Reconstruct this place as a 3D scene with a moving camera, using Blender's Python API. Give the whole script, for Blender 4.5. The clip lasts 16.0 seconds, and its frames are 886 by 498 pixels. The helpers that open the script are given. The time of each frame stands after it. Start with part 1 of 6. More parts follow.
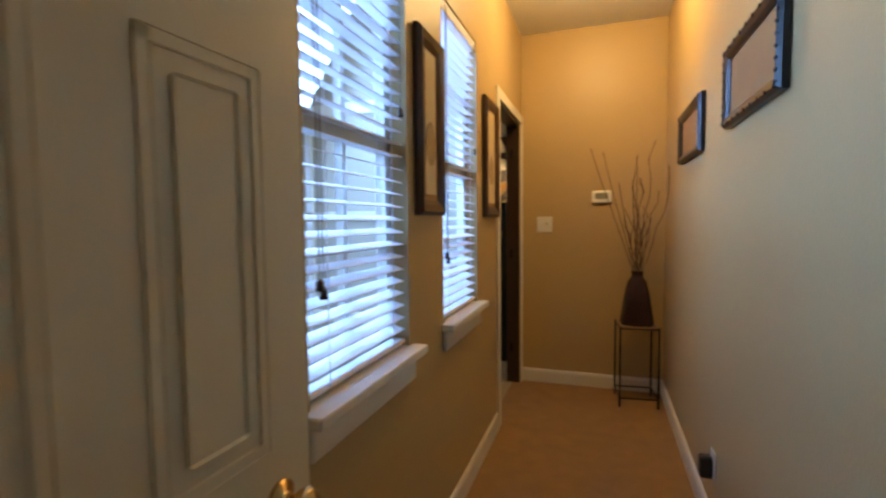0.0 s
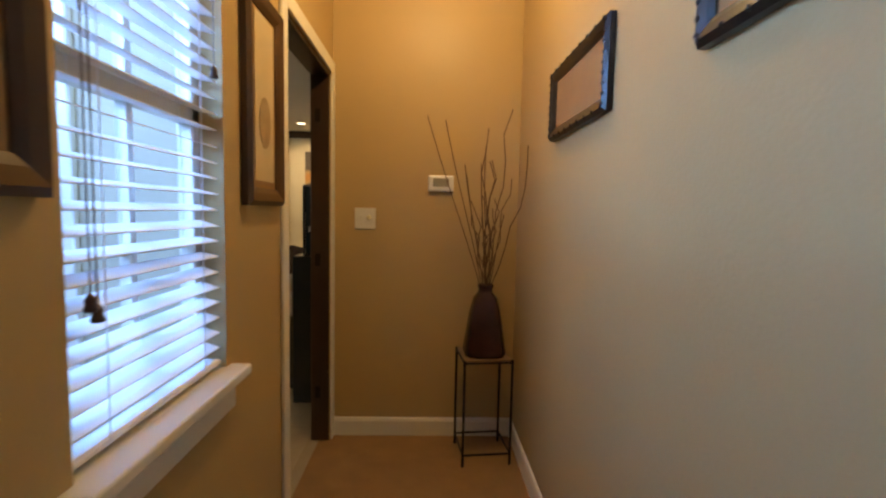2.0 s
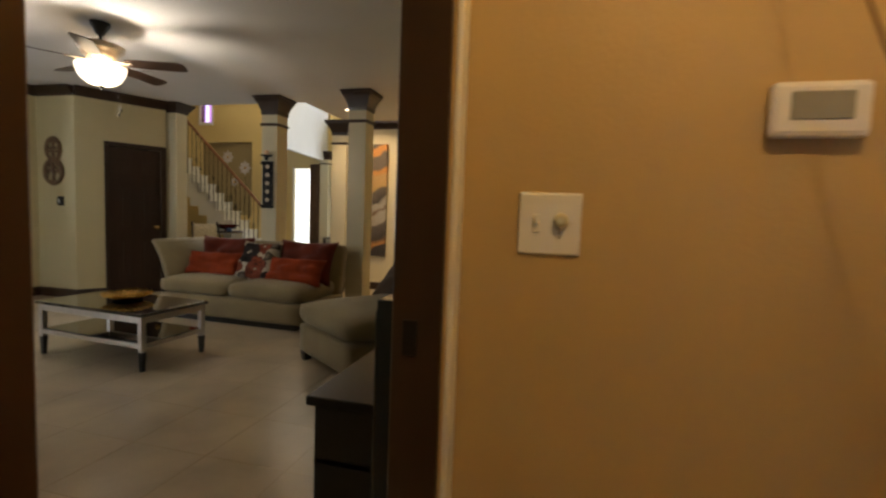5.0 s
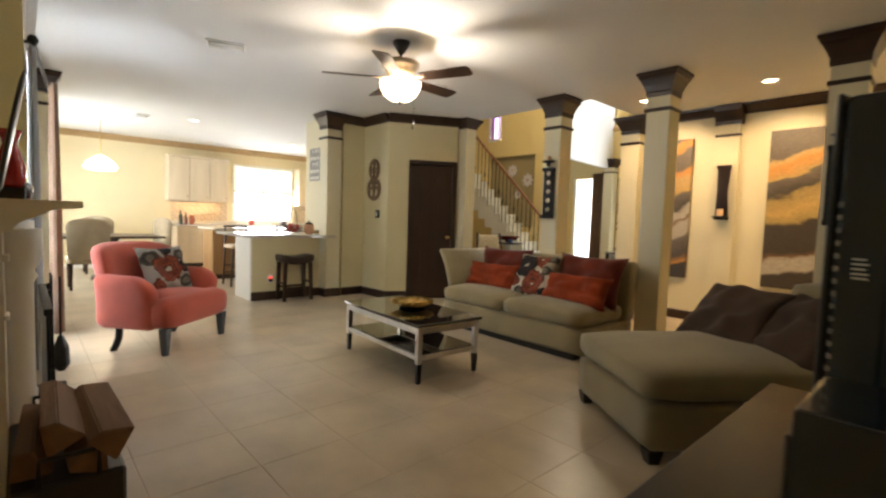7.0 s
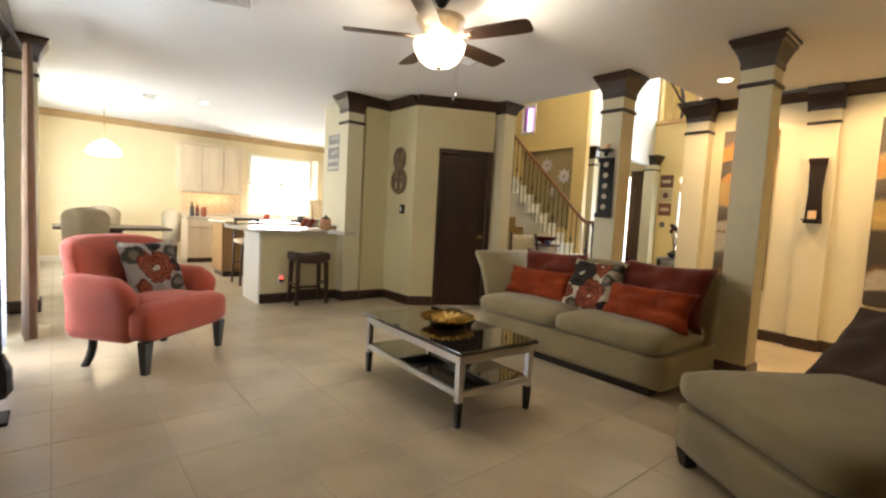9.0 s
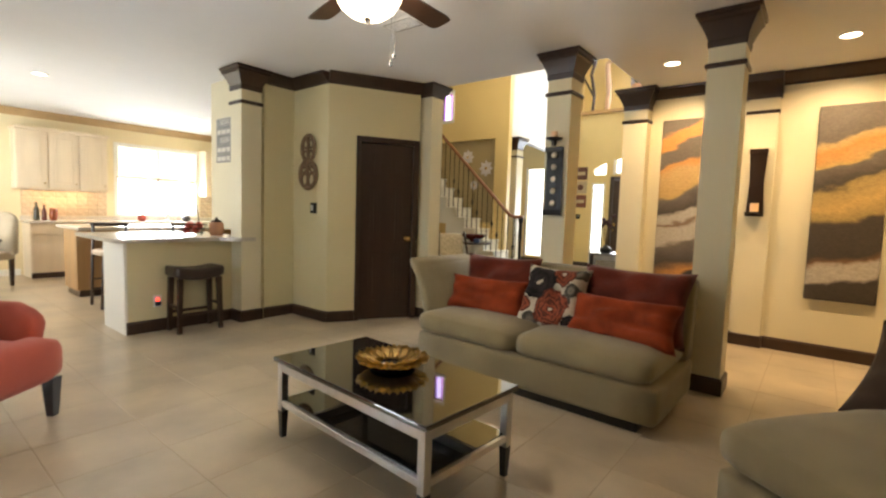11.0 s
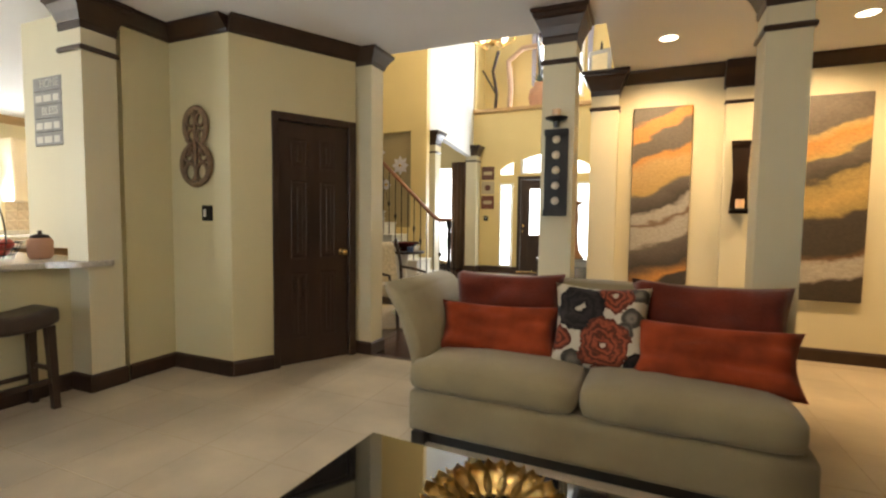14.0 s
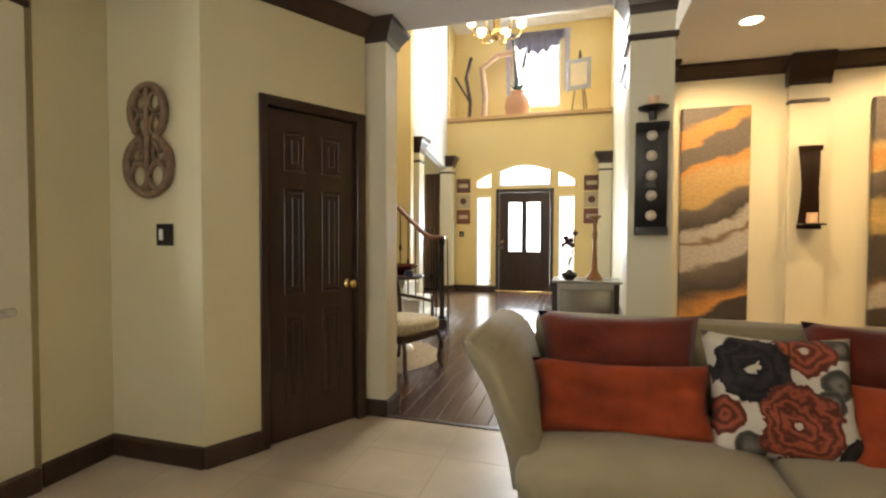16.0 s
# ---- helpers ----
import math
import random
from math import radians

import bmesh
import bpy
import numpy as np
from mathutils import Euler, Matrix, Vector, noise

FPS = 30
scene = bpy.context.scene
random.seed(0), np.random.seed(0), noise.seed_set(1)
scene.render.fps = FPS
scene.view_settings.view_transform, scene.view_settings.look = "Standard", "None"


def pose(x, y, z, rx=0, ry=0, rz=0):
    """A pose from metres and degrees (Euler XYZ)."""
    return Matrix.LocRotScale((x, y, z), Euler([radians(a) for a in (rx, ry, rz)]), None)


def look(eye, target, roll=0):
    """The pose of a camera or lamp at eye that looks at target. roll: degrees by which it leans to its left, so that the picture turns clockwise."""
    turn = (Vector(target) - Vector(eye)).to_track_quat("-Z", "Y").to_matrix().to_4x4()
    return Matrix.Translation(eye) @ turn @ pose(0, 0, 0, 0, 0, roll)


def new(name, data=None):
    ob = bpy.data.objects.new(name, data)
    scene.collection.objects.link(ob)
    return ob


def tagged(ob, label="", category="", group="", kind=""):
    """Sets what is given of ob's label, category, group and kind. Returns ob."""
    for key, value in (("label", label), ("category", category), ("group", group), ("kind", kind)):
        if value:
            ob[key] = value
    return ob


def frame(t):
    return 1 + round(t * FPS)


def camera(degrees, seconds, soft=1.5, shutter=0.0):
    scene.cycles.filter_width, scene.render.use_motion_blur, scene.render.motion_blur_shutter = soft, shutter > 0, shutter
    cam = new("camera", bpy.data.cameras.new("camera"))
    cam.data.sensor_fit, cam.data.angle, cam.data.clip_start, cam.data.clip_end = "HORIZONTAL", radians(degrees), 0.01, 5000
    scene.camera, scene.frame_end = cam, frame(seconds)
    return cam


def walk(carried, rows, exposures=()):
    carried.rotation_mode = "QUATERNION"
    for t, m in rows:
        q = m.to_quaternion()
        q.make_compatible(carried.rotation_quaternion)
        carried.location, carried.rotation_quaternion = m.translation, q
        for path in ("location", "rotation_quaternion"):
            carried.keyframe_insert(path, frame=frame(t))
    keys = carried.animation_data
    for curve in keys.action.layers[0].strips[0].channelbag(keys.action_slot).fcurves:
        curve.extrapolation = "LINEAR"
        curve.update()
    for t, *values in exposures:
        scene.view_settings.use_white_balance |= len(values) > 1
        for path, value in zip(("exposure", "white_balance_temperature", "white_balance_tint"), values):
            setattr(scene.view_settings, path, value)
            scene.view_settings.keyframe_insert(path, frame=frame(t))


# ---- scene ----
cam = camera(87.1, 16.0, soft=2.3, shutter=0.4)

PATH = [
    (0, (0.22, -0.031, 1.298), (-0.424, 1.859, 1.179), -0.6),
    (0.5, (0.184, 0.223, 1.3), (-0.183, 2.184, 1.161), -0.6),
    (1, (0.192, 0.517, 1.299), (0.012, 2.504, 1.159), 0.1),
    (1.5, (0.169, 0.775, 1.295), (0.13, 2.77, 1.158), 0.1),
    (2, (0.148, 1.056, 1.312), (0.215, 3.049, 1.153), 1.2),
    (2.5, (0.165, 1.371, 1.307), (0.243, 3.364, 1.161), 1.5),
    (3, (0.19, 1.677, 1.315), (0.197, 3.672, 1.17), 2.6),
    (5.3, (-0.256, 2.913, 1.268), (-0.907, 4.798, 1.123), 1.8),
    (5.5, (-0.305, 2.984, 1.264), (-1.074, 4.824, 1.112), 1.6),
    (6, (-0.402, 3.111, 1.252), (-1.470, 4.789, 1.106), 1.4),
    (6.5, (-0.491, 3.28, 1.261), (-1.806, 4.776, 1.116), 1.5),
    (7, (-0.612, 3.417, 1.229), (-2.09, 4.757, 1.10), 1.9),
    (7.5, (-0.826, 3.504, 1.226), (-2.364, 4.775, 1.094), 2.6),
    (8, (-0.978, 3.57, 1.2), (-2.537, 4.816, 1.076), 2.7),
    (8.5, (-1.151, 3.687, 1.196), (-2.704, 4.94, 1.066), 2.9),
    (11, (-2.088, 4.23, 1.26), (-3.335, 5.786, 1.107), 1.9),
    (11.5, (-2.306, 4.298, 1.287), (-3.46, 5.924, 1.128), 1.6),
    (12, (-2.545, 4.341, 1.309), (-3.588, 6.04, 1.145), 1.4),
    (12.5, (-2.742, 4.439, 1.274), (-3.713, 6.181, 1.124), 1.1),
    (13, (-2.949, 4.569, 1.288), (-3.863, 6.34, 1.126), 0.8),
    (13.5, (-3.217, 4.639, 1.282), (-4.035, 6.458, 1.126), 0.9),
    (14, (-3.428, 4.787, 1.24), (-4.205, 6.625, 1.115), 0.7),
    (14.5, (-3.65, 4.967, 1.256), (-4.415, 6.811, 1.141), 0.3),
    (15, (-3.894, 5.127, 1.268), (-4.631, 6.983, 1.168), 0.1),
    (15.5, (-4.186, 5.237, 1.293), (-4.821, 7.131, 1.203), 0.2),
    (16, (-4.379, 5.409, 1.276), (-4.937, 7.329, 1.214), 0.2),
]
walk(cam, [(t, look(eye, target, roll)) for t, eye, target, roll in PATH],
     exposures=[(0, -0.85), (1.5, -0.92), (3, -0.98), (5.4, -0.88), (6.4, -0.33), (7.4, -0.02), (8.5, 0.06), (11, 0.06), (16, 0.0)])

# ---------------------------------------------------------------- light
world = bpy.data.worlds.new("sky")
scene.world = world
world.use_nodes = True
wn = world.node_tree.nodes
sky = wn.new("ShaderNodeTexSky")
sky.sky_type = "NISHITA"
sky.sun_disc = False
sky.sun_elevation = radians(55)
sky.sun_rotation = radians(150)
wn["Background"].inputs[1].default_value = 0.15
world.node_tree.links.new(sky.outputs[0], wn["Background"].inputs[0])


def lamp(name, kind, energy, colour, m, size=0.2, size_y=0.0, spot=0.0):
    data = bpy.data.lights.new(name, kind)
    data.energy, data.color = energy, colour
    if kind == "AREA":
        data.size = size
        if size_y:
            data.shape, data.size_y = "RECTANGLE", size_y
    elif kind == "SUN":
        data.angle = radians(size)
    else:
        data.shadow_soft_size = size
    if spot:
        data.spot_size, data.spot_blend = radians(spot), 0.6
    ob = new(name, data)
    ob.matrix_world = m
    return ob


lamp("sun", "SUN", 1.0, (1, 0.95, 0.88), look((0, 0, 9), (3.0, -4.0, 2)), 0.6)
DAY = (0.86, 0.93, 1.0)
WARM = (1.0, 0.68, 0.36)

# ---------------------------------------------------------------- materials
def mat(name, colour, rough=0.6, metal=0.0, vary=0.12, scale=6.0, bump=0.0, bscale=60.0, spec=0.5, coat=0.0, stretch=(1, 1, 1), per_piece=0.0, sheen=0.0, whole=False):
    m = bpy.data.materials.new(name)
    m.use_nodes = True
    nt = m.node_tree
    n, l = nt.nodes, nt.links
    b = n["Principled BSDF"]
    b.inputs["Roughness"].default_value = rough
    b.inputs["Metallic"].default_value = metal
    b.inputs["Specular IOR Level"].default_value = spec
    b.inputs["Coat Weight"].default_value = coat
    b.inputs["Sheen Weight"].default_value = sheen
    co = n.new("ShaderNodeTexCoord")
    mp = n.new("ShaderNodeMapping")
    mp.inputs["Scale"].default_value = stretch
    l.new(n.new("ShaderNodeNewGeometry").outputs["Position"] if whole else co.outputs["Object"], mp.inputs[0])
    big = n.new("ShaderNodeTexNoise")
    big.inputs["Scale"].default_value = scale
    big.inputs["Detail"].default_value = 6
    l.new(mp.outputs[0], big.inputs["Vector"])
    ramp = n.new("ShaderNodeMapRange")
    ramp.inputs[1].default_value, ramp.inputs[2].default_value = 0.2, 0.8
    ramp.inputs[3].default_value, ramp.inputs[4].default_value = 1 - vary, 1 + vary
    l.new(big.outputs[0], ramp.inputs[0])
    mul = n.new("ShaderNodeVectorMath")
    mul.operation = "SCALE"
    mul.inputs[0].default_value = colour
    l.new(ramp.outputs[0], mul.inputs["Scale"])
    out = mul.outputs[0]
    if per_piece:
        info = n.new("ShaderNodeObjectInfo")
        pr = n.new("ShaderNodeMapRange")
        pr.inputs[3].default_value, pr.inputs[4].default_value = 1 - per_piece, 1 + per_piece
        l.new(info.outputs["Random"], pr.inputs[0])
        mul2 = n.new("ShaderNodeVectorMath")
        mul2.operation = "SCALE"
        l.new(out, mul2.inputs[0])
        l.new(pr.outputs[0], mul2.inputs["Scale"])
        out = mul2.outputs[0]
    l.new(out, b.inputs["Base Color"])
    rr = n.new("ShaderNodeMapRange")
    rr.inputs[1].default_value, rr.inputs[2].default_value = 0.3, 0.7
    rr.inputs[3].default_value, rr.inputs[4].default_value = rough * 0.93, min(1, rough * 1.07)
    l.new(big.outputs[0], rr.inputs[0])
    l.new(rr.outputs[0], b.inputs["Roughness"])
    if bump:
        fine = n.new("ShaderNodeTexNoise")
        fine.inputs["Scale"].default_value = bscale
        fine.inputs["Detail"].default_value = 4
        l.new(mp.outputs[0], fine.inputs["Vector"])
        bp = n.new("ShaderNodeBump")
        bp.inputs["Strength"].default_value = bump
        bp.inputs["Distance"].default_value = 0.01
        l.new(fine.outputs[0], bp.inputs["Height"])
        l.new(bp.outputs[0], b.inputs["Normal"])
    return m


def glow(name, colour, strength):
    m = bpy.data.materials.new(name)
    m.use_nodes = True
    b = m.node_tree.nodes["Principled BSDF"]
    b.inputs["Base Color"].default_value = (*colour, 1)
    b.inputs["Emission Color"].default_value = (*colour, 1)
    b.inputs["Emission Strength"].default_value = strength
    return m


def clear(name, tint=(1, 1, 1), rough=0.0):
    m = bpy.data.materials.new(name)
    m.use_nodes = True
    b = m.node_tree.nodes["Principled BSDF"]
    b.inputs["Base Color"].default_value = (*tint, 1)
    b.inputs["Roughness"].default_value = rough
    b.inputs["Transmission Weight"].default_value = 1.0
    b.inputs["IOR"].default_value = 1.02 if rough == 0 else 1.3
    return m


HALL = mat("hall_paint", (0.50, 0.36, 0.165), 0.45, vary=0.04, scale=1.5, bump=0.10, bscale=90)
OLIVE = mat("olive_paint", (0.62, 0.545, 0.32), 0.45, vary=0.05, scale=1.5, bump=0.10, bscale=90)
CREAM = mat("cream_paint", (0.66, 0.60, 0.42), 0.45, vary=0.05, scale=1.5, bump=0.10, bscale=90)
GOLD = mat("gold_paint", (0.72, 0.55, 0.24), 0.5, vary=0.05, scale=1.5, bump=0.10, bscale=90)
PALE = mat("pale_yellow_paint", (0.74, 0.63, 0.40), 0.5, vary=0.05, scale=1.5, bump=0.10, bscale=90)
TAUPE = mat("taupe_paint", (0.30, 0.20, 0.13), 0.6, vary=0.05, scale=2)
TAUPE2 = mat("niche_khaki", (0.36, 0.28, 0.14), 0.5, vary=0.05, scale=2)
CEIL = mat("ceiling_paint", (0.74, 0.74, 0.74), 0.8, vary=0.03, scale=2, bump=0.25, bscale=45)
WHITE = mat("white_paint", (0.80, 0.78, 0.72), 0.35, vary=0.03, scale=4)
PLASTIC = mat("white_plastic", (0.8, 0.8, 0.78), 0.3, vary=0.02, scale=8)
DOORW = mat("door_cream_paint", (0.80, 0.73, 0.56), 0.35, vary=0.05, scale=2, bump=0.08, bscale=30, stretch=(1, 1, 0.1))
DARK = mat("dark_brown_wood", (0.034, 0.016, 0.009), 0.33, vary=0.35, scale=9, bump=0.12, bscale=40, stretch=(1, 1, 0.12))
TILE = mat("floor_tile", (0.47, 0.39, 0.28), 0.30, vary=0.32, scale=2.0, bump=0.04, bscale=25, per_piece=0.03, whole=True)
GROUT = mat("grout", (0.42, 0.345, 0.24), 0.8, vary=0.1, scale=9)
CARPET = mat("hall_carpet", (0.34, 0.20, 0.09), 0.95, vary=0.15, scale=9, bump=0.6, bscale=260)
PLANK = mat("plank_wood", (0.060, 0.026, 0.016), 0.22, vary=0.4, scale=7, bump=0.06, bscale=50, stretch=(1, 0.1, 1), per_piece=0.25, whole=True)
# Bed under the planks, coloured light to imitate specular lines at the gaps.
SEAM_GLINT = mat("plank_seam_glint", (0.30, 0.24, 0.18), 0.5)
SOFA = mat("sofa_chenille", (0.265, 0.215, 0.118), 0.95, vary=0.20, scale=4, bump=0.35, bscale=330, sheen=0.3)
RUST = mat("rust_velvet", (0.125, 0.021, 0.010), 0.85, vary=0.5, scale=6, bump=0.4, bscale=60, sheen=0.18, spec=0.2)
RUST2 = mat("orange_velvet", (0.255, 0.041, 0.012), 0.9, vary=0.45, scale=7, bump=0.3, bscale=220, sheen=0.05, spec=0.2)
CORAL = mat("coral_velvet", (0.46, 0.085, 0.05), 0.85, vary=0.18, scale=5, bump=0.3, bscale=300, sheen=0.2)
BROWNC = mat("brown_cloth", (0.062, 0.036, 0.022), 0.9, vary=0.3, scale=6, bump=0.3, bscale=250, sheen=0.05)
BLACKW = mat("black_wood", (0.012, 0.010, 0.009), 0.3, vary=0.2, scale=9)
LEATHER = mat("brown_leather", (0.035, 0.020, 0.015), 0.4, vary=0.3, scale=14, bump=0.2, bscale=120)
BGLASS = mat("black_glass", (0.006, 0.006, 0.006), 0.04, vary=0.02, coat=1.0, spec=0.8)
STEEL = mat("brushed_steel", (0.55, 0.53, 0.5), 0.32, metal=1.0, vary=0.1, scale=20, stretch=(1, 1, 0.1))
BRASS = mat("brass", (0.75, 0.52, 0.22), 0.25, metal=1.0, vary=0.1)
GILT = mat("gilt_leaf", (0.76, 0.54, 0.20), 0.35, metal=0.9, vary=0.3, scale=20)
IRON = mat("black_iron", (0.02, 0.018, 0.016), 0.5, metal=0.6, vary=0.2)
BLACKP = mat("black_plastic", (0.010, 0.012, 0.016), 0.3, vary=0.1)
BLUEB = mat("blue_black_gloss", (0.012, 0.024, 0.045), 0.25, vary=0.1, coat=0.5)
COUNTER = mat("granite", (0.55, 0.50, 0.42), 0.2, vary=0.25, scale=40)
CABW = mat("whitewashed_maple", (0.70, 0.58, 0.42), 0.4, vary=0.10, scale=6, stretch=(1, 1, 0.15))
FRAMEW = mat("frame_walnut", (0.055, 0.023, 0.010), 0.35, vary=0.3, scale=9)
PAPER = mat("parchment", (0.62, 0.50, 0.30), 0.6, vary=0.12, scale=8)
BLIND = mat("blind_slat", (0.85, 0.87, 0.92), 0.5, vary=0.02)
CURTAIN = mat("brown_drape", (0.28, 0.17, 0.10), 0.9, vary=0.2, scale=6, sheen=0.3)
CLAY = mat("terracotta", (0.50, 0.26, 0.15), 0.7, vary=0.15)
GLASS = clear("pane_glass")
BULB = glow("lit_glass", (1.0, 0.84, 0.60), 5.0)
CANL = glow("lit_can", (1.0, 0.78, 0.5), 14.0)

# ---------------------------------------------------------------- helpers
def mesh(name, bm, material, smooth=False):
    me = bpy.data.meshes.new(name)
    bm.to_mesh(me)
    bm.free()
    for m in (material if isinstance(material, (list, tuple)) else (material,)):
        me.materials.append(m)
    if smooth:
        for p in me.polygons:
            p.use_smooth = True
    return me


def part(name, bm, material, parent=None, label="", smooth=False, at=None):
    ob = new(name, mesh(name, bm, material, smooth))
    ob.parent = parent
    if at is not None:
        ob.matrix_basis = at
    if label:
        ob["label"] = label
    return ob


def thing(name, label, category, m=None, group=""):
    ob = new(name)
    ob.empty_display_size = 0.1
    if m is not None:
        ob.matrix_basis = m
    return tagged(ob, label, category, group)


def box(x0, y0, z0, x1, y1, z1, bevel=0.0, seg=1, bm=None):
    own = bmesh.new()
    bmesh.ops.create_cube(own, size=1, matrix=Matrix.LocRotScale(((x0 + x1) / 2, (y0 + y1) / 2, (z0 + z1) / 2), None, (x1 - x0, y1 - y0, z1 - z0)))
    if bevel:
        bmesh.ops.bevel(own, geom=own.edges[:], offset=bevel, segments=seg, affect="EDGES", profile=0.5)
    return merge(bm, own)


def merge(bm, own, m=None):
    if m is not None:
        own.transform(m)
    if bm is None:
        return own
    me = bpy.data.meshes.new("t")
    own.to_mesh(me)
    own.free()
    bm.from_mesh(me)
    bpy.data.meshes.remove(me)
    return bm


def turned(profile, seg=20, bm=None, m=None, caps=True):
    """A body of revolution round z from (radius, height) pairs."""
    own = bmesh.new()
    rings = []
    for r, z in profile:
        rings.append([own.verts.new((r * math.cos(2 * math.pi * i / seg), r * math.sin(2 * math.pi * i / seg), z)) for i in range(seg)])
    for a, b in zip(rings, rings[1:]):
        for i in range(seg):
            own.faces.new((a[i], a[(i + 1) % seg], b[(i + 1) % seg], b[i]))
    if caps:
        own.faces.new(rings[0][::-1])
        own.faces.new(rings[-1])
    return merge(bm, own, m)


def rod(a, b, r, seg=8, bm=None, r2=None):
    a, b = Vector(a), Vector(b)
    own = turned([(r, 0), (r if r2 is None else r2, (b - a).length)], seg)
    q = Vector((0, 0, 1)).rotation_difference(b - a).to_matrix().to_4x4()
    return merge(bm, own, Matrix.Translation(a) @ q)


def tube(points, r, seg=8, bm=None):
    """A bent round bar through the points, in one piece."""
    pts = [Vector(p) for p in points]
    own = bmesh.new()
    rings, q, last = [], None, None
    for i, p in enumerate(pts):
        way = ((pts[min(i + 1, len(pts) - 1)] - pts[max(i - 1, 0)]).normalized() if i or len(pts) == 2 or (pts[0] - pts[-1]).length > 1e-6 else (pts[1] - pts[-2]).normalized())
        q = Vector((0, 0, 1)).rotation_difference(way) if q is None else last.rotation_difference(way) @ q
        last = way
        rings.append([own.verts.new(p + q @ Vector((r * math.cos(2 * math.pi * k / seg), r * math.sin(2 * math.pi * k / seg), 0))) for k in range(seg)])
    for a, b in zip(rings, rings[1:]):
        for k in range(seg):
            own.faces.new((a[k], a[(k + 1) % seg], b[(k + 1) % seg], b[k]))
    own.faces.new(rings[0][::-1])
    own.faces.new(rings[-1])
    return merge(bm, own)


def extrude(outline, d, axis="y", bm=None, m=None, bevel=0.0):
    """A closed outline in two axes drawn out by d along the third."""
    own = bmesh.new()
    put = {"y": lambda u, v: (u, 0, v), "x": lambda u, v: (0, u, v), "z": lambda u, v: (u, v, 0)}[axis]
    way = {"y": (0, d, 0), "x": (d, 0, 0), "z": (0, 0, d)}[axis]
    f = own.faces.new([own.verts.new(put(u, v)) for u, v in outline])
    r = bmesh.ops.extrude_face_region(own, geom=[f])
    bmesh.ops.translate(own, verts=[v for v in r["geom"] if isinstance(v, bmesh.types.BMVert)], vec=way)
    bmesh.ops.recalc_face_normals(own, faces=own.faces[:])
    if bevel:
        bmesh.ops.bevel(own, geom=own.edges[:], offset=bevel, segments=2, affect="EDGES")
    return merge(bm, own, m)


def cushion(w, d, h, puff=0.35, n=14, bm=None, m=None, seed=0, wrinkle=0.008, pinch=0.0):
    """A stuffed cushion lying flat, w by d by h, with soft edges."""
    own = bmesh.new()
    bmesh.ops.create_grid(own, x_segments=n, y_segments=n, size=0.5)
    top = own.verts[:]
    dup = bmesh.ops.duplicate(own, geom=own.faces[:] + own.edges[:] + own.verts[:])
    low = [v for v in dup["geom"] if isinstance(v, bmesh.types.BMVert)]
    for verts, sign in ((top, 1), (low, -1)):
        for v in verts:
            u, w2 = v.co.x * 2, v.co.y * 2
            e = (max(0.0, 1 - abs(u) ** 6) * max(0.0, 1 - abs(w2) ** 6)) ** puff
            p = pinch * (u * u * w2 * w2)
            s = 1 + p - 0.5 * pinch * (1 - max(abs(u), abs(w2)))
            k = noise.noise(Vector((u * 2 + seed, w2 * 2, sign + seed))) * wrinkle * e
            v.co = Vector((u * w / 2 * s, w2 * d / 2 * s, sign * h / 2 * e + k * sign))
    for f in own.faces:
        if all(v in set(low) for v in f.verts):
            f.normal_flip()
    bmesh.ops.remove_doubles(own, verts=own.verts[:], dist=0.0008)
    return merge(bm, own, m)


def wall(name, material, x0, y0, x1, y1, z0=0.0, z1=2.74, thick=0.12, holes=(), side=1):
    """An upright wall along (x0,y0)-(x1,y1); holes: (start, end, bottom, top) along it. Thickness goes to the left of the way (side=1) or right."""
    a, b = Vector((x0, y0, 0)), Vector((x1, y1, 0))
    length = (b - a).length
    cuts = sorted({0.0, length, *[h for q in holes for h in q[:2]]})
    own = bmesh.new()
    for s, e in zip(cuts, cuts[1:]):
        spans = [(z0, z1)]
        for h0, h1, b0, t0 in holes:
            if h0 < (s + e) / 2 < h1:
                spans = [q for lo, hi in spans for q in (((lo, b0), (t0, hi)) if lo <= b0 and t0 <= hi else ((lo, hi),))]
        for lo, hi in spans:
            if hi - lo > 0.001:
                box(s, 0, lo, e, thick * side, hi, bm=own) if side > 0 else box(s, -thick, lo, e, 0, hi, bm=own)
    bmesh.ops.remove_doubles(own, verts=own.verts[:], dist=0.0005)
    ang = math.atan2(b.y - a.y, b.x - a.x)
    ob = part(name, own, material, at=Matrix.Translation(a) @ Matrix.Rotation(ang, 4, "Z"))
    return tagged(ob, kind="structure")


def strip(name, material, x0, y0, x1, y1, profile, side=-1, label=""):
    """A moulding along a line: profile of (out, height) pairs, out to the right of the way (side=-1)."""
    a, b = Vector((x0, y0, 0)), Vector((x1, y1, 0))
    own = extrude([(side * o, z) for o, z in profile], (b - a).length, "x")
    ang = math.atan2(b.y - a.y, b.x - a.x)
    ob = part(name, own, material, at=Matrix.Translation(a) @ Matrix.Rotation(ang, 4, "Z"), label=label)
    return tagged(ob, kind="structure")


BASE = ((0, 0), (0.016, 0), (0.016, 0.085), (0.010, 0.1), (0, 0.105))
BASED = ((0, 0), (0.018, 0), (0.018, 0.10), (0.010, 0.115), (0, 0.12))
CROWN = ((0, 2.618), (0.012, 2.623), (0.018, 2.642), (0.035, 2.658), (0.075, 2.70), (0.085, 2.712), (0.09, 2.737), (0, 2.737))

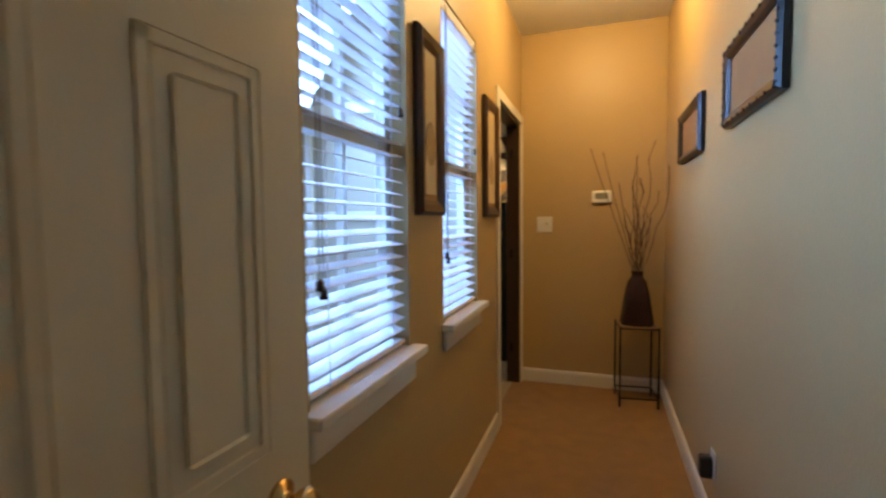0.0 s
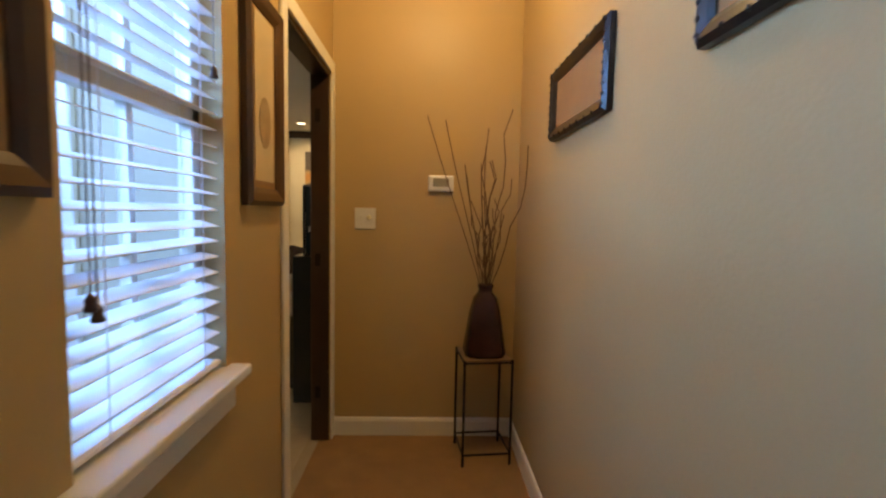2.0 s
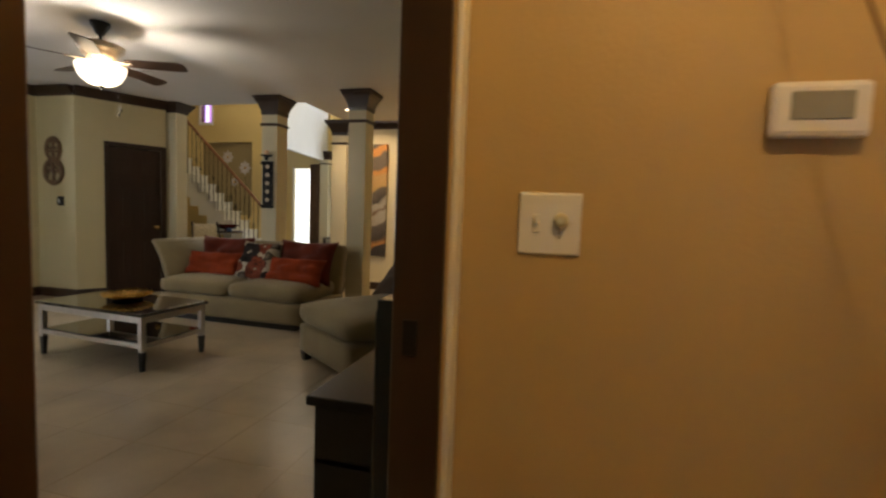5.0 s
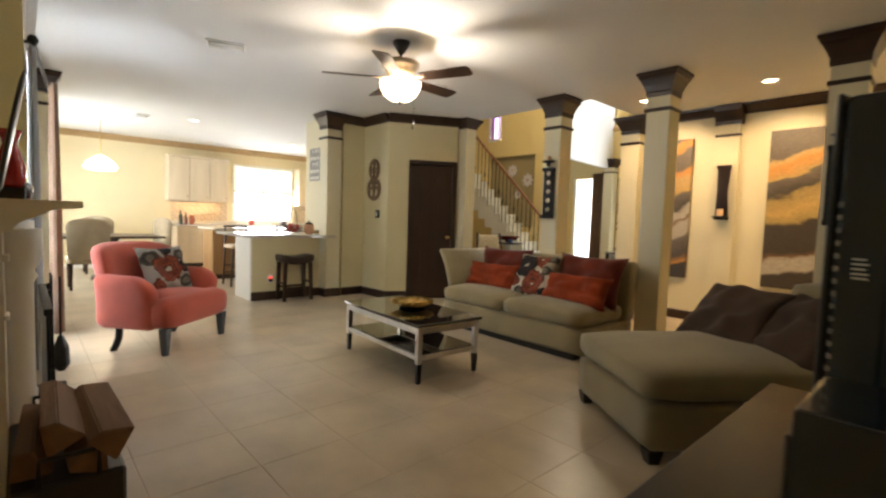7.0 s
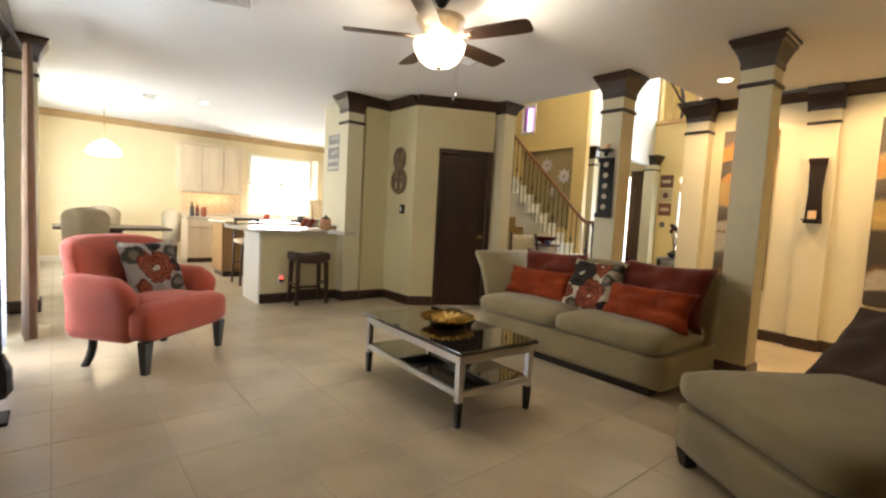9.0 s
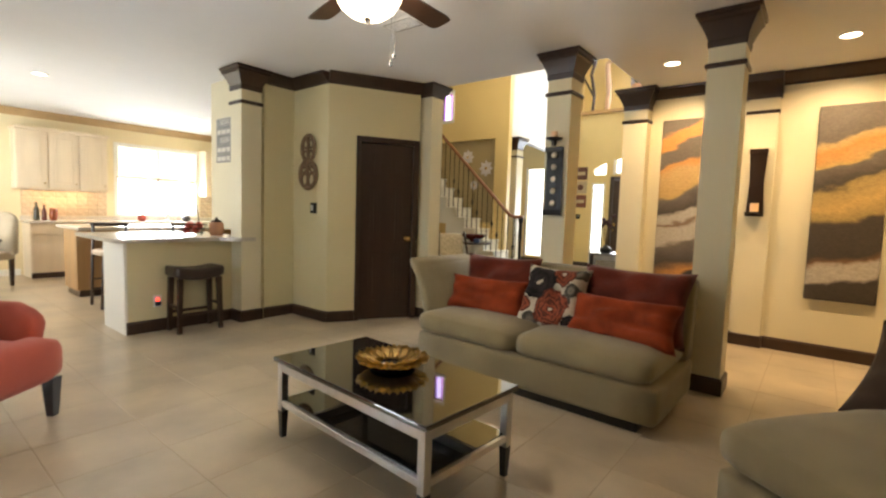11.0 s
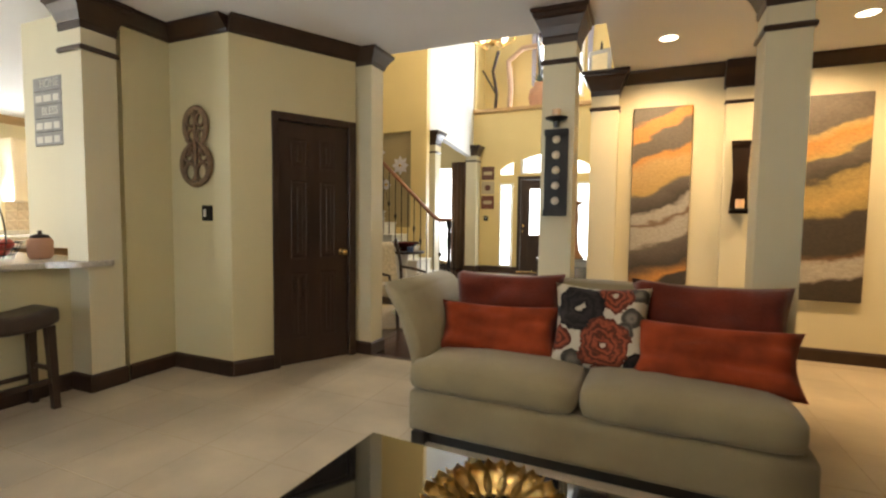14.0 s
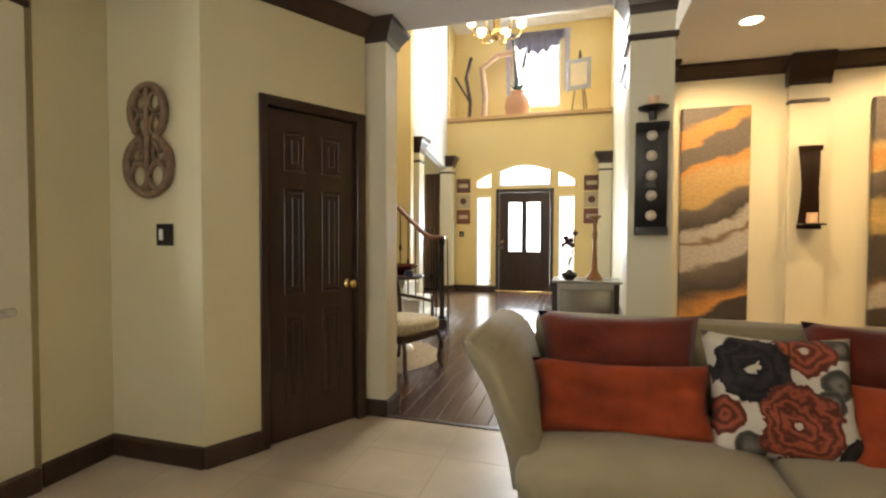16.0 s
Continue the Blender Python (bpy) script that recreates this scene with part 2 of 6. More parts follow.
# ---------------------------------------------------------------- structure: hall
XL, XR, YE = -0.39, 0.66, 3.715
wall("wall_hall_west", HALL, XL, -1.6, XL, YE + 0.12, thick=0.10, side=1,
     holes=((0.83 + 1.6, 1.40 + 1.6, 0.88, 2.20), (1.76 + 1.6, 2.31 + 1.6, 0.88, 2.20), (2.84 + 1.6, 3.65 + 1.6, 0, 2.045)))
wall("wall_hall_east", HALL, XR, -1.6, XR, YE + 0.12, side=-1)
wall("wall_hall_end", HALL, XL, YE, XR, YE, side=1)
wall("wall_hall_back", HALL, XL, -1.6, XR, -1.6, side=-1)
tagged(part("floor_hall", box(XL - 0.06, -1.7, -0.1, XR + 0.1, YE + 0.1, 0), CARPET), kind="structure")
tagged(part("ceiling_hall", box(XL - 0.1, -1.7, 2.74, XR + 0.1, YE + 0.1, 2.86), CEIL), kind="structure")
strip("baseboard", WHITE, XL, YE, XR, YE, BASE)
strip("baseboard", WHITE, XR, YE, XR, -1.6, BASE)
strip("baseboard", WHITE, XL, -1.6, XL, 2.765, BASE)

# ---------------------------------------------------------------- structure: living room, gallery, kitchen, foyer
LX = XL - 0.10
XW = -12.4
tagged(part("floor_bed", box(XW - 0.2, 2.6, -0.12, LX + 0.055, 8.40, -0.0015), GROUT), kind="structure")
tagged(part("floor_bed_gallery", box(-3.75, 8.40, -0.12, LX, 10.2, -0.0015), GROUT), kind="structure")
tagged(part("floor_foyer", box(-11, 8.405, -0.12, -3.6, 16.1, -0.006), SEAM_GLINT), kind="structure")
tagged(part("ceiling_living", box(XW - 0.2, 2.6, 2.74, LX, 8.60, 2.95), CEIL), kind="structure")
tagged(part("ceiling_kitchen", box(XW - 0.2, 8.60, 2.74, -6.95, 9.52, 2.86), CEIL), kind="structure")
tagged(part("ceiling_gallery", box(-3.72, 8.60, 2.74, LX, 10.2, 2.95), CEIL), kind="structure")
SY = 3.0
wall("wall_living_south_1", OLIVE, LX, 2.96, -2.80, 2.96, side=1)
wall("wall_living_south_2", OLIVE, -2.80, 3.20, -4.75, 3.20, side=1, thick=0.2)
wall("wall_living_south_3", OLIVE, -4.75, 3.45, XW, 3.45, holes=((0.50, 1.65, 0.05, 2.3), (4.35, 6.75, 0.5, 2.3)), side=1, thick=0.45)
wall("wall_living_east", OLIVE, LX, YE + 0.12, LX, 10.1, side=-1)
wall("wall_art", CREAM, -3.72, 9.95, LX, 9.95, side=1)
wall("wall_kitchen_west", PALE, XW, SY, XW, 10.2, side=1, holes=((7.2 - SY, 8.72 - SY, 1.0, 2.38),))
wall("wall_kitchen_north", CREAM, XW, 9.4, -7.35, 9.4, side=1)
wall("wall_bar_return", OLIVE, -6.95, 7.06, -6.95, 9.4, side=1)
wall("wall_pantry_side", OLIVE, -6.95, 7.44, -6.31, 7.44, side=1)
PC, PP = Vector((-6.31, 7.44, 0)), Vector((-5.80, 8.36, 0))
DL = (PP - PC).length
wall("wall_pantry_door", OLIVE, PC.x, PC.y, PP.x, PP.y, side=1, holes=((0.355, 0.985, 0, 2.03),))
wall("wall_front", GOLD, -9.92, 15.87, -3.4, 15.87, z1=3.85, side=1,
     holes=((1.434, 2.096, 0.18, 2.55), (3.294, 3.619, 0.10, 2.14), (3.743, 5.016, 0, 2.302), (5.116, 5.441, 0.10, 2.14), (3.843, 4.916, 2.39, 2.826), (3.294, 3.619, 2.352, 2.652), (5.116, 5.441, 2.352, 2.652)))
wall("wall_foyer_east", CREAM, -3.72, 10.07, -3.72, 15.87, z1=6.2, side=-1)
wall("wall_foyer_east_upper", CREAM, -3.72, 8.60, -3.72, 9.95, z0=2.95, z1=6.2, side=-1)
wall("wall_foyer_west_upper", CEIL, -6.80, 12.12, -7.33, 15.87, z0=2.78, z1=6.2, side=1)
wall("wall_stair", GOLD, -10.5, 12.0, -6.80, 12.0, z1=6.2, side=1, holes=((2.0, 3.4, 1.1, 2.75), (2.02, 2.33, 3.2, 3.74)))
# Back of the niche, a darker khaki than the gold wall.
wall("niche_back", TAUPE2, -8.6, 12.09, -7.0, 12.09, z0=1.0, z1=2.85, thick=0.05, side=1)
wall("wall_stair_west", GOLD, -10.5, 8.4, -10.5, 12.0, z1=6.2, side=1)
wall("wall_upper_south", CEIL, -10.5, 8.60, -3.72, 8.60, z0=2.95, z1=6.2, side=-1)
wall("wall_dining_west", TAUPE, -9.92, 12.12, -9.92, 15.87, side=1)
wall("wall_alcove", GOLD, -8.0, 16.7, -3.4, 16.7, z0=3.7, z1=6.2, side=1, holes=((2.094, 3.155, 4.29, 5.93),))
wall("wall_alcove_west", GOLD, -7.33, 15.99, -7.33, 16.7, z0=3.7, z1=6.2, side=1)
wall("wall_alcove_east", GOLD, -3.72, 15.99, -3.72, 16.7, z0=3.7, z1=6.2, side=-1)
tagged(part("floor_alcove", box(-7.4, 15.99, 3.7, -3.6, 16.8, 3.85), GOLD), kind="structure")
tagged(part("ledge_trim", box(-7.33, 15.78, 3.855, -3.72, 16.02, 3.94, 0.008), mat("oak_ledge", (0.50, 0.30, 0.12), 0.4)), kind="structure")
tagged(part("ceiling_foyer", box(-10.7, 8.45, 6.2, -3.4, 16.9, 6.35), CEIL), kind="structure")

# crown and baseboards in dark wood
for a, b in (((-6.95, 7.06), (-6.95, 7.44)), ((-6.95, 7.44), (-6.31, 7.44)), ((-6.31, 7.44), (-5.80, 8.36)),
             ((-3.72, 9.95), (-0.49, 9.95)), ((-0.49, 9.95), (-0.49, 3.835)), ((-4.75, 3.45), (-12.4, 3.45))):
    strip("crown_trim", DARK, *a, *b, CROWN)
for a, b in (((-6.95, 7.06), (-6.95, 7.44)), ((-6.95, 7.44), (-6.31, 7.44)), ((-6.31, 7.44), (-6.16, 7.71)), ((-3.72, 9.95), (-0.49, 9.95)), ((-0.49, 9.95), (-0.49, 3.835)), ((-7.14, 5.76), (-7.14, 6.90)),
             ((-9.92, 15.87), (-6.18, 15.87)), ((-4.90, 15.87), (-3.72, 15.87)), ((-3.72, 15.87), (-3.72, 10.07))):
    strip("baseboard", DARK, *a, *b, BASED)
strip("crown_trim", mat("oak_crown", (0.42, 0.28, 0.14), 0.5), XW, 3.0, XW, 9.4, CROWN)
strip("baseboard", WHITE, XW, 3.0, XW, 5.85, BASE)
tagged(part("floor_threshold", box(-5.70, 8.385, -0.01, -3.9, 8.425, 0.006, 0.003), DARK), kind="structure")


def square_stack(profile, bm=None, m=None):
    """A square body of (half width, height) pairs."""
    own = bmesh.new()
    rings = [[own.verts.new((sx * w, sy * w, z)) for sx, sy in ((-1, -1), (1, -1), (1, 1), (-1, 1))] for w, z in profile]
    for a, b in zip(rings, rings[1:]):
        for i in range(4):
            own.faces.new((a[i], a[(i + 1) % 4], b[(i + 1) % 4], b[i]))
    own.faces.new(rings[0][::-1])
    own.faces.new(rings[-1])
    return merge(bm, own, m)


def column(name, x, y, half, top=2.74, label="square cream painted column with dark wood capital and base", angle=0, group="", plain=False):
    c = thing(name, label, "column", pose(x, y, 0, 0, 0, angle), group)
    c["kind"] = "structure"
    k = half / 0.115
    if plain:
        part("shaft", square_stack([(half, 0.0), (half, top - 0.1)]), CREAM, c)
        part("capital", square_stack([(half + 0.004, top - 0.145), (half + 0.012, top - 0.14), (half + 0.02, top - 0.11), (half + 0.06, top - 0.045), (half + 0.075, top - 0.03), (half + 0.08, top - 0.004)]), DARK, c)
        part("plinth", square_stack([(half + 0.018, 0.0), (half + 0.018, 0.10), (half + 0.008, 0.115)]), DARK, c)
        return c
    part("shaft", square_stack([(half, 0.0), (half, top - 0.2)]), CREAM, c)
    part("capital", square_stack([(half + 0.006, top - 0.24), (half + 0.012, top - 0.20), (half + 0.008, top - 0.19), (half + 0.03 * k, top - 0.13), (half + 0.055 * k, top - 0.075),
                                  (half + 0.07 * k, top - 0.06), (half + 0.07 * k, top - 0.035), (half + 0.085 * k, top - 0.03), (half + 0.085 * k, top - 0.004)]), DARK, c)
    part("band", square_stack([(half + 0.012, top - 0.385), (half + 0.016, top - 0.378), (half + 0.016, top - 0.358), (half + 0.010, top - 0.35)]), DARK, c)
    part("plinth", square_stack([(half + 0.018, 0.0), (half + 0.018, 0.11), (half + 0.008, 0.125)]), DARK, c)
    return c


column("column_1", -2.68, 8.20, 0.115)
column("column_2", -4.0, 8.34, 0.115)
column("column_3", -1.25, 8.20, 0.115)
column("column_4", -5.76, 8.50, 0.10, plain=True)
column("column_5", -7.045, 6.90, 0.115)
column("column_6", -3.80, 9.93, 0.13)
column("column_7", -6.87, 12.38, 0.115, 2.78)
column("column_8", -7.27, 15.71, 0.137, 3.04)
column("column_9", -3.86, 15.72, 0.125, 3.0)
column("column_10", -7.7, 3.58, 0.12)
for i, px in enumerate((-2.60, -0.98)):
    c = thing("pilaster_%d" % (i + 1), "cream pilaster on the wall with dark capital", "pilaster", pose(px, 9.95, 0))
    c["kind"] = "structure"
    part("shaft", box(-0.13, -0.06, 0, 0.13, 0.0, 2.60), CREAM, c)
    part("capital", extrude([(0.0, 2.50), (-0.07, 2.50), (-0.075, 2.54), (-0.10, 2.60), (-0.135, 2.66), (-0.145, 2.735), (0, 2.735)], 0.30, "x", m=Matrix.Translation((-0.15, 0, 0))), DARK, c)
    part("band", box(-0.14, -0.072, 2.355, 0.14, 0.0, 2.385, 0.004), DARK, c)
    part("plinth", box(-0.145, -0.078, 0, 0.145, 0.0, 0.12, 0.004), DARK, c)

# ---------------------------------------------------------------- doors
def six_panel(w, h, t, flush=False):
    """A six-panel door leaf standing on z=0, from x=0 to w, faces at y=+-t/2."""
    own = box(0, -t / 2, 0, w, t / 2, h, 0.003)
    m = 0.11
    pw = (w - 3 * m) / 2
    for i in range(2):
        x0 = m + i * (pw + m)
        for z0, z1 in ((0.22, 0.78), (0.90, 1.55), (1.66, 1.90)):
            z0, z1 = z0 * h / 2.03, z1 * h / 2.03
            for s in (-1, 1):
                a, b = s * t / 2, s * (t / 2 + (0.0025 if flush else 0.007))
                box(x0, min(a, b), z0, x0 + pw, max(a, b), z0 + 0.022, 0.003, bm=own)
                box(x0, min(a, b), z1 - 0.022, x0 + pw, max(a, b), z1, 0.003, bm=own)
                box(x0, min(a, b), z0, x0 + 0.022, max(a, b), z1, 0.003, bm=own)
                box(x0 + pw - 0.022, min(a, b), z0, x0 + pw, max(a, b), z1, 0.003, bm=own)
                box(x0 + 0.05, min(a, b), z0 + 0.05, x0 + pw - 0.05, max(a, b), z1 - 0.05, 0.006, bm=own)
    return own


def knob(side=-1):
    return turned([(0.033, 0), (0.033, 0.006), (0.014, 0.010), (0.012, 0.035), (0.024, 0.042), (0.03, 0.055), (0.024, 0.068), (0.006, 0.072)], 18, m=Matrix.Rotation(radians(90 * -side), 4, "X"))


pd = thing("door_1", "closed dark brown six-panel pantry door", "door", Matrix.Translation(PC) @ Matrix.Rotation(math.atan2(PP.y - PC.y, PP.x - PC.x), 4, "Z"))
pd["kind"] = "structure"
leaf = part("leaf", six_panel(0.620, 2.02, 0.036), DARK, pd, at=pose(0.360, 0.035, 0.006))
part("knob", knob(-1), BRASS, leaf, "brass door knob", True, pose(0.565, -0.018, 0.94))
for x0, x1, z0, z1 in ((0.312, 0.362, 0, 2.09), (0.980, 1.05, 0, 2.09), (0.362, 0.980, 2.03, 2.09)):
    part("casing", box(x0, -0.018, z0, x1, 0.10, z1, 0.004), DARK, pd)

hd = thing("door_2", "open cream six-panel door leaf beside the hall window", "door", pose(-0.335, 0.725, 0.008, 0, 0, -91.5))
hd["kind"] = "structure"
leaf = part("leaf", six_panel(0.76, 2.02, 0.035, True), DOORW, hd)
part("knob", knob(1), BRASS, leaf, "brass door knob", True, pose(0.09, 0.018, 0.80))

fr = thing("door_3", "dark brown frame of the open doorway with white casing", "door frame")
fr["kind"] = "structure"
for y0, y1, z0, z1 in ((2.84, 2.858, 0, 2.045), (3.632, 3.65, 0, 2.045), (2.858, 3.632, 2.027, 2.045)):
    part("jamb", box(LX - 0.004, y0, z0, XL - 0.004, y1, z1, 0.003), DARK, fr)
for y0, y1, z0, z1 in ((2.772, 2.84, 0, 2.113), (3.65, 3.708, 0, 2.113), (2.84, 3.65, 2.045, 2.113)):
    part("hall_casing", box(XL, y0, z0, XL + 0.014, y1, z1, 0.004), WHITE, fr)
for y0, y1, z0, z1 in ((2.97, 3.0, 0, 2.11), (3.65, 3.72, 0, 2.11), (2.97, 3.65, 2.045, 2.11)):
    part("room_casing", box(LX - 0.006, y0, z0, LX, y1, z1, 0.002), DARK, fr)
for z in (0.25, 1.0, 1.78):
    part("hinge", box(LX + 0.02, 3.628, z, LX + 0.05, 3.6325, z + 0.07, 0.001), IRON, fr)

# ---------------------------------------------------------------- hall windows and blinds
def hall_window(n, y0, y1):
    z0, z1 = 0.88, 2.20
    w = thing("window_%d" % n, "white double-hung hall window with muntins", "window")
    w["kind"] = "structure"
    xo = LX + 0.02
    for a, b, c, d in ((y0, y0 + 0.04, z0, z1), (y1 - 0.04, y1, z0, z1), (y0, y1, z0, z0 + 0.05), (y0, y1, z1 - 0.04, z1), (y0, y1, 1.52, 1.575)):
        part("sash_rail", box(xo - 0.02, a, c, xo + 0.02, b, d, 0.003), WHITE, w)
    part("muntin", box(xo - 0.012, (y0 + y1) / 2 - 0.01, z0, xo + 0.012, (y0 + y1) / 2 + 0.01, z1), WHITE, w)
    for z in (1.22, 1.86):
        part("muntin", box(xo - 0.011, y0, z - 0.01, xo + 0.011, y1, z + 0.01), WHITE, w)
    pane = part("pane", box(xo - 0.002, y0 + 0.03, z0 + 0.03, xo + 0.002, y1 - 0.03, z1 - 0.03), GLASS, w)
    pane.visible_shadow = False
    part("sill", box(LX + 0.045, y0 - 0.035, z0 - 0.028, XL + 0.055, y1 + 0.035, z0 + 0.001, 0.006, 2), WHITE, w)
    part("apron", box(XL, y0 - 0.015, z0 - 0.115, XL + 0.018, y1 + 0.015, z0 - 0.028, 0.005), WHITE, w)
    b = thing("window_blind", "white wooden slat blind lowered in the hall window, slats open", "blind", group="hall blinds")
    xb = XL - 0.034
    part("headrail", box(xb - 0.025, y0 + 0.006, z1 - 0.05, xb + 0.03, y1 - 0.006, z1 - 0.004, 0.004), BLIND, b)
    part("bottom_rail", box(xb - 0.024, y0 + 0.012, z0 + 0.012, xb + 0.024, y1 - 0.012, z0 + 0.028, 0.004), BLIND, b)
    slat = mesh("slat", box(-0.024, -(y1 - y0) / 2 + 0.012, -0.0014, 0.024, (y1 - y0) / 2 - 0.012, 0.0014, 0.001), BLIND)
    k = 0
    z = z0 + 0.065
    while z < z1 - 0.06:
        s = new("slat", slat)
        s.parent = b
        tilt = 16 if z < 1.5 else 10
        s.matrix_basis = pose(xb, (y0 + y1) / 2, z, 0, tilt + 2 * math.sin(k * 1.7), 0)
        z += 0.0405
        k += 1
    for y in (y0 + 0.10, y1 - 0.10):
        part("ladder_cord", box(xb - 0.026, y - 0.001, z0 + 0.02, xb - 0.024, y + 0.001, z1 - 0.03), BLIND, b)
        part("ladder_cord", box(xb + 0.024, y - 0.001, z0 + 0.02, xb + 0.026, y + 0.001, z1 - 0.03), BLIND, b)
    for y, zc in ((y0 + 0.05, 1.17), (y0 + 0.065, 1.15), (y1 - 0.05, 1.66)):
        cord = part("pull_cord", box(xb + 0.034, y - 0.0012, zc, xb + 0.0364, y + 0.0012, z1 - 0.03), mat("cord", (0.25, 0.22, 0.18), 0.8) if "cord" not in bpy.data.materials else bpy.data.materials["cord"], b)
        part("tassel", turned([(0.003, 0.03), (0.009, 0.02), (0.008, 0.012), (0.011, 0.004), (0.009, 0)], 10), FRAMEW, cord, "small dark wooden tassel", True, pose(xb + 0.035, y, zc - 0.03))


hall_window(1, 0.83, 1.40)
hall_window(2, 1.76, 2.31)

# ---------------------------------------------------------------- hall things
def picture(name, label, m, w, h, frame_w, frame_mat, art_mat, mat_w=0.0, studs=False, depth=0.03):
    """A framed picture in the plane y=0 facing -y, centred."""
    p = thing(name, label, "picture", m)
    own = bmesh.new()
    prof = [(0, 0), (0, -depth * 0.6), (frame_w * 0.25, -depth), (frame_w * 0.7, -depth * 0.75), (frame_w, -depth * 0.45), (frame_w, 0)]
    corners = ((-1, -1), (1, -1), (1, 1), (-1, 1))
    loops = [[own.verts.new((sx * (w / 2 - o), d, sz * (h / 2 - o))) for o, d in prof] for sx, sz in corners]
    for i in range(4):
        a, b = loops[i], loops[(i + 1) % 4]
        for j in range(len(prof) - 1):
            own.faces.new((a[j], b[j], b[j + 1], a[j + 1]))
    if studs:
        for i in range(9):
            t = -1 + 2 * i / 8
            for x, z in ((t * (w / 2 - 0.02), h / 2 - 0.012), (t * (w / 2 - 0.02), -h / 2 + 0.012), (w / 2 - 0.012, t * (h / 2 - 0.02)), (-w / 2 + 0.012, t * (h / 2 - 0.02))):
                bmesh.ops.create_icosphere(own, subdivisions=1, radius=0.007, matrix=Matrix.Translation((x, -depth * 0.9, z)))
    bmesh.ops.recalc_face_normals(own, faces=own.faces[:])
    part("picture_frame", own, frame_mat, p)
    part("print", box(-w / 2 + frame_w, -0.010, -h / 2 + frame_w, w / 2 - frame_w, -0.004, h / 2 - frame_w), art_mat, p)
    if mat_w:
        part("mount", box(-w / 2 + frame_w + mat_w, -0.013, -h / 2 + frame_w + mat_w, w / 2 - frame_w - mat_w, -0.010, h / 2 - frame_w - mat_w * 0.5), PAPER, p)
        part("drawing", extrude([(0.05 * math.cos(a), 0.08 * math.sin(a)) for a in [i * math.pi / 12 for i in range(24)]], -0.002, "y"),
             bpy.data.materials.get("ink") or mat("ink", (0.38, 0.27, 0.14), 0.7, vary=0.3, scale=20), p, at=pose(0, -0.013, -h * 0.1))
    return p


TAN = mat("tan_mat_board", (0.30, 0.17, 0.07), 0.6, vary=0.2, scale=7)
for y0, y1 in ((1.46, 1.72), (2.42, 2.74)):
    picture("picture", "tall walnut framed print on the tan hall wall", pose(XL + 0.002, (y0 + y1) / 2, 1.645, 0, 0, 90), y1 - y0, 0.65, 0.055, FRAMEW, TAN, 0.022)
for y0, y1, z0, z1 in ((1.36, 1.93, 1.62, 1.90), (2.37, 2.967, 1.605, 1.875)):
    picture("picture", "wide dark beaded frame with tan print on the hall wall", pose(XR - 0.002, (y0 + y1) / 2, (z0 + z1) / 2, 0, 0, -90), y1 - y0, z1 - z0, 0.045, BLACKW, TAN, 0, True)

sp = thing("light_switch", "white double switch plate with dimmer knob", "switch", pose(-0.206, 3.715, 1.265))
part("plate", box(-0.059, -0.007, -0.06, 0.059, 0, 0.06, 0.004, 2), PLASTIC, sp)
part("toggle", box(-0.032, -0.011, -0.018, -0.018, -0.006, 0.018, 0.002), PLASTIC, sp)
part("toggle", box(-0.029, -0.019, 0.0, -0.021, -0.010, 0.012, 0.002), PLASTIC, sp)
part("dimmer_knob", turned([(0.014, 0), (0.013, 0.014), (0.011, 0.018), (0.004, 0.018)], 20, m=Matrix.Rotation(radians(90), 4, "X")), mat("ivory_knob", (0.66, 0.62, 0.45), 0.3), sp, "ivory dimmer knob", True, pose(0.022, -0.006, 0.008))
th = thing("thermostat", "small white wall thermostat with grey screen", "thermostat", pose(0.2175, 3.715, 1.47))
part("body", box(-0.072, -0.026, -0.046, 0.072, 0, 0.046, 0.010, 2), PLASTIC, th)
part("screen", box(-0.045, -0.028, -0.018, 0.045, -0.025, 0.028, 0.002), mat("grey_screen", (0.30, 0.30, 0.27), 0.2), th, "grey screen")
pl = thing("plug_in_freshener", "black plug-in device on a white wall outlet", "outlet", pose(XR, 2.06, 0.30, 0, 0, -90))
part("outlet_plate", box(-0.036, -0.006, -0.06, 0.036, 0, 0.06, 0.003), PLASTIC, pl)
part("plug_body", box(-0.026, -0.055, -0.055, 0.026, -0.006, 0.035, 0.012, 2), BLACKP, pl)

# plant stand, vase and twigs in the hall corner
ps = thing("plant_stand", "square dark iron plant stand in the hall corner", "plant stand", pose(0.46, 3.50, 0, 0, 0, 6))
for sx in (-1, 1):
    for sy in (-1, 1):
        part("leg", rod((sx * 0.125, sy * 0.125, 0), (sx * 0.125, sy * 0.125, 0.56), 0.007), IRON, ps)
for z in (0.06, 0.545):
    for a in range(4):
        part("rail", rod((-0.125, -0.125, z), (0.125, -0.125, z), 0.006), IRON, ps, at=pose(0, 0, 0, 0, 0, 90 * a))
part("top", box(-0.122, -0.122, 0.55, 0.122, 0.122, 0.560, 0.002), mat("stand_top", (0.25, 0.15, 0.06), 0.3), ps)
VASE = mat("dark_plum_glaze", (0.035, 0.012, 0.010), 0.25, vary=0.4, scale=8)
va = thing("vase", "dark plum bottle vase holding dry twigs", "vase", pose(0.46, 3.50, 0.560))
own = bmesh.new()
rings = []
for z, wx in ((0, 0.105), (0.02, 0.112), (0.22, 0.082), (0.30, 0.062), (0.33, 0.040), (0.345, 0.036), (0.37, 0.042)):
    rings.append([own.verts.new((wx * math.copysign(abs(math.cos(a)) ** 0.6, math.cos(a)), wx * math.copysign(abs(math.sin(a)) ** 0.6, math.sin(a)), z)) for a in [i * math.pi / 12 for i in range(24)]])
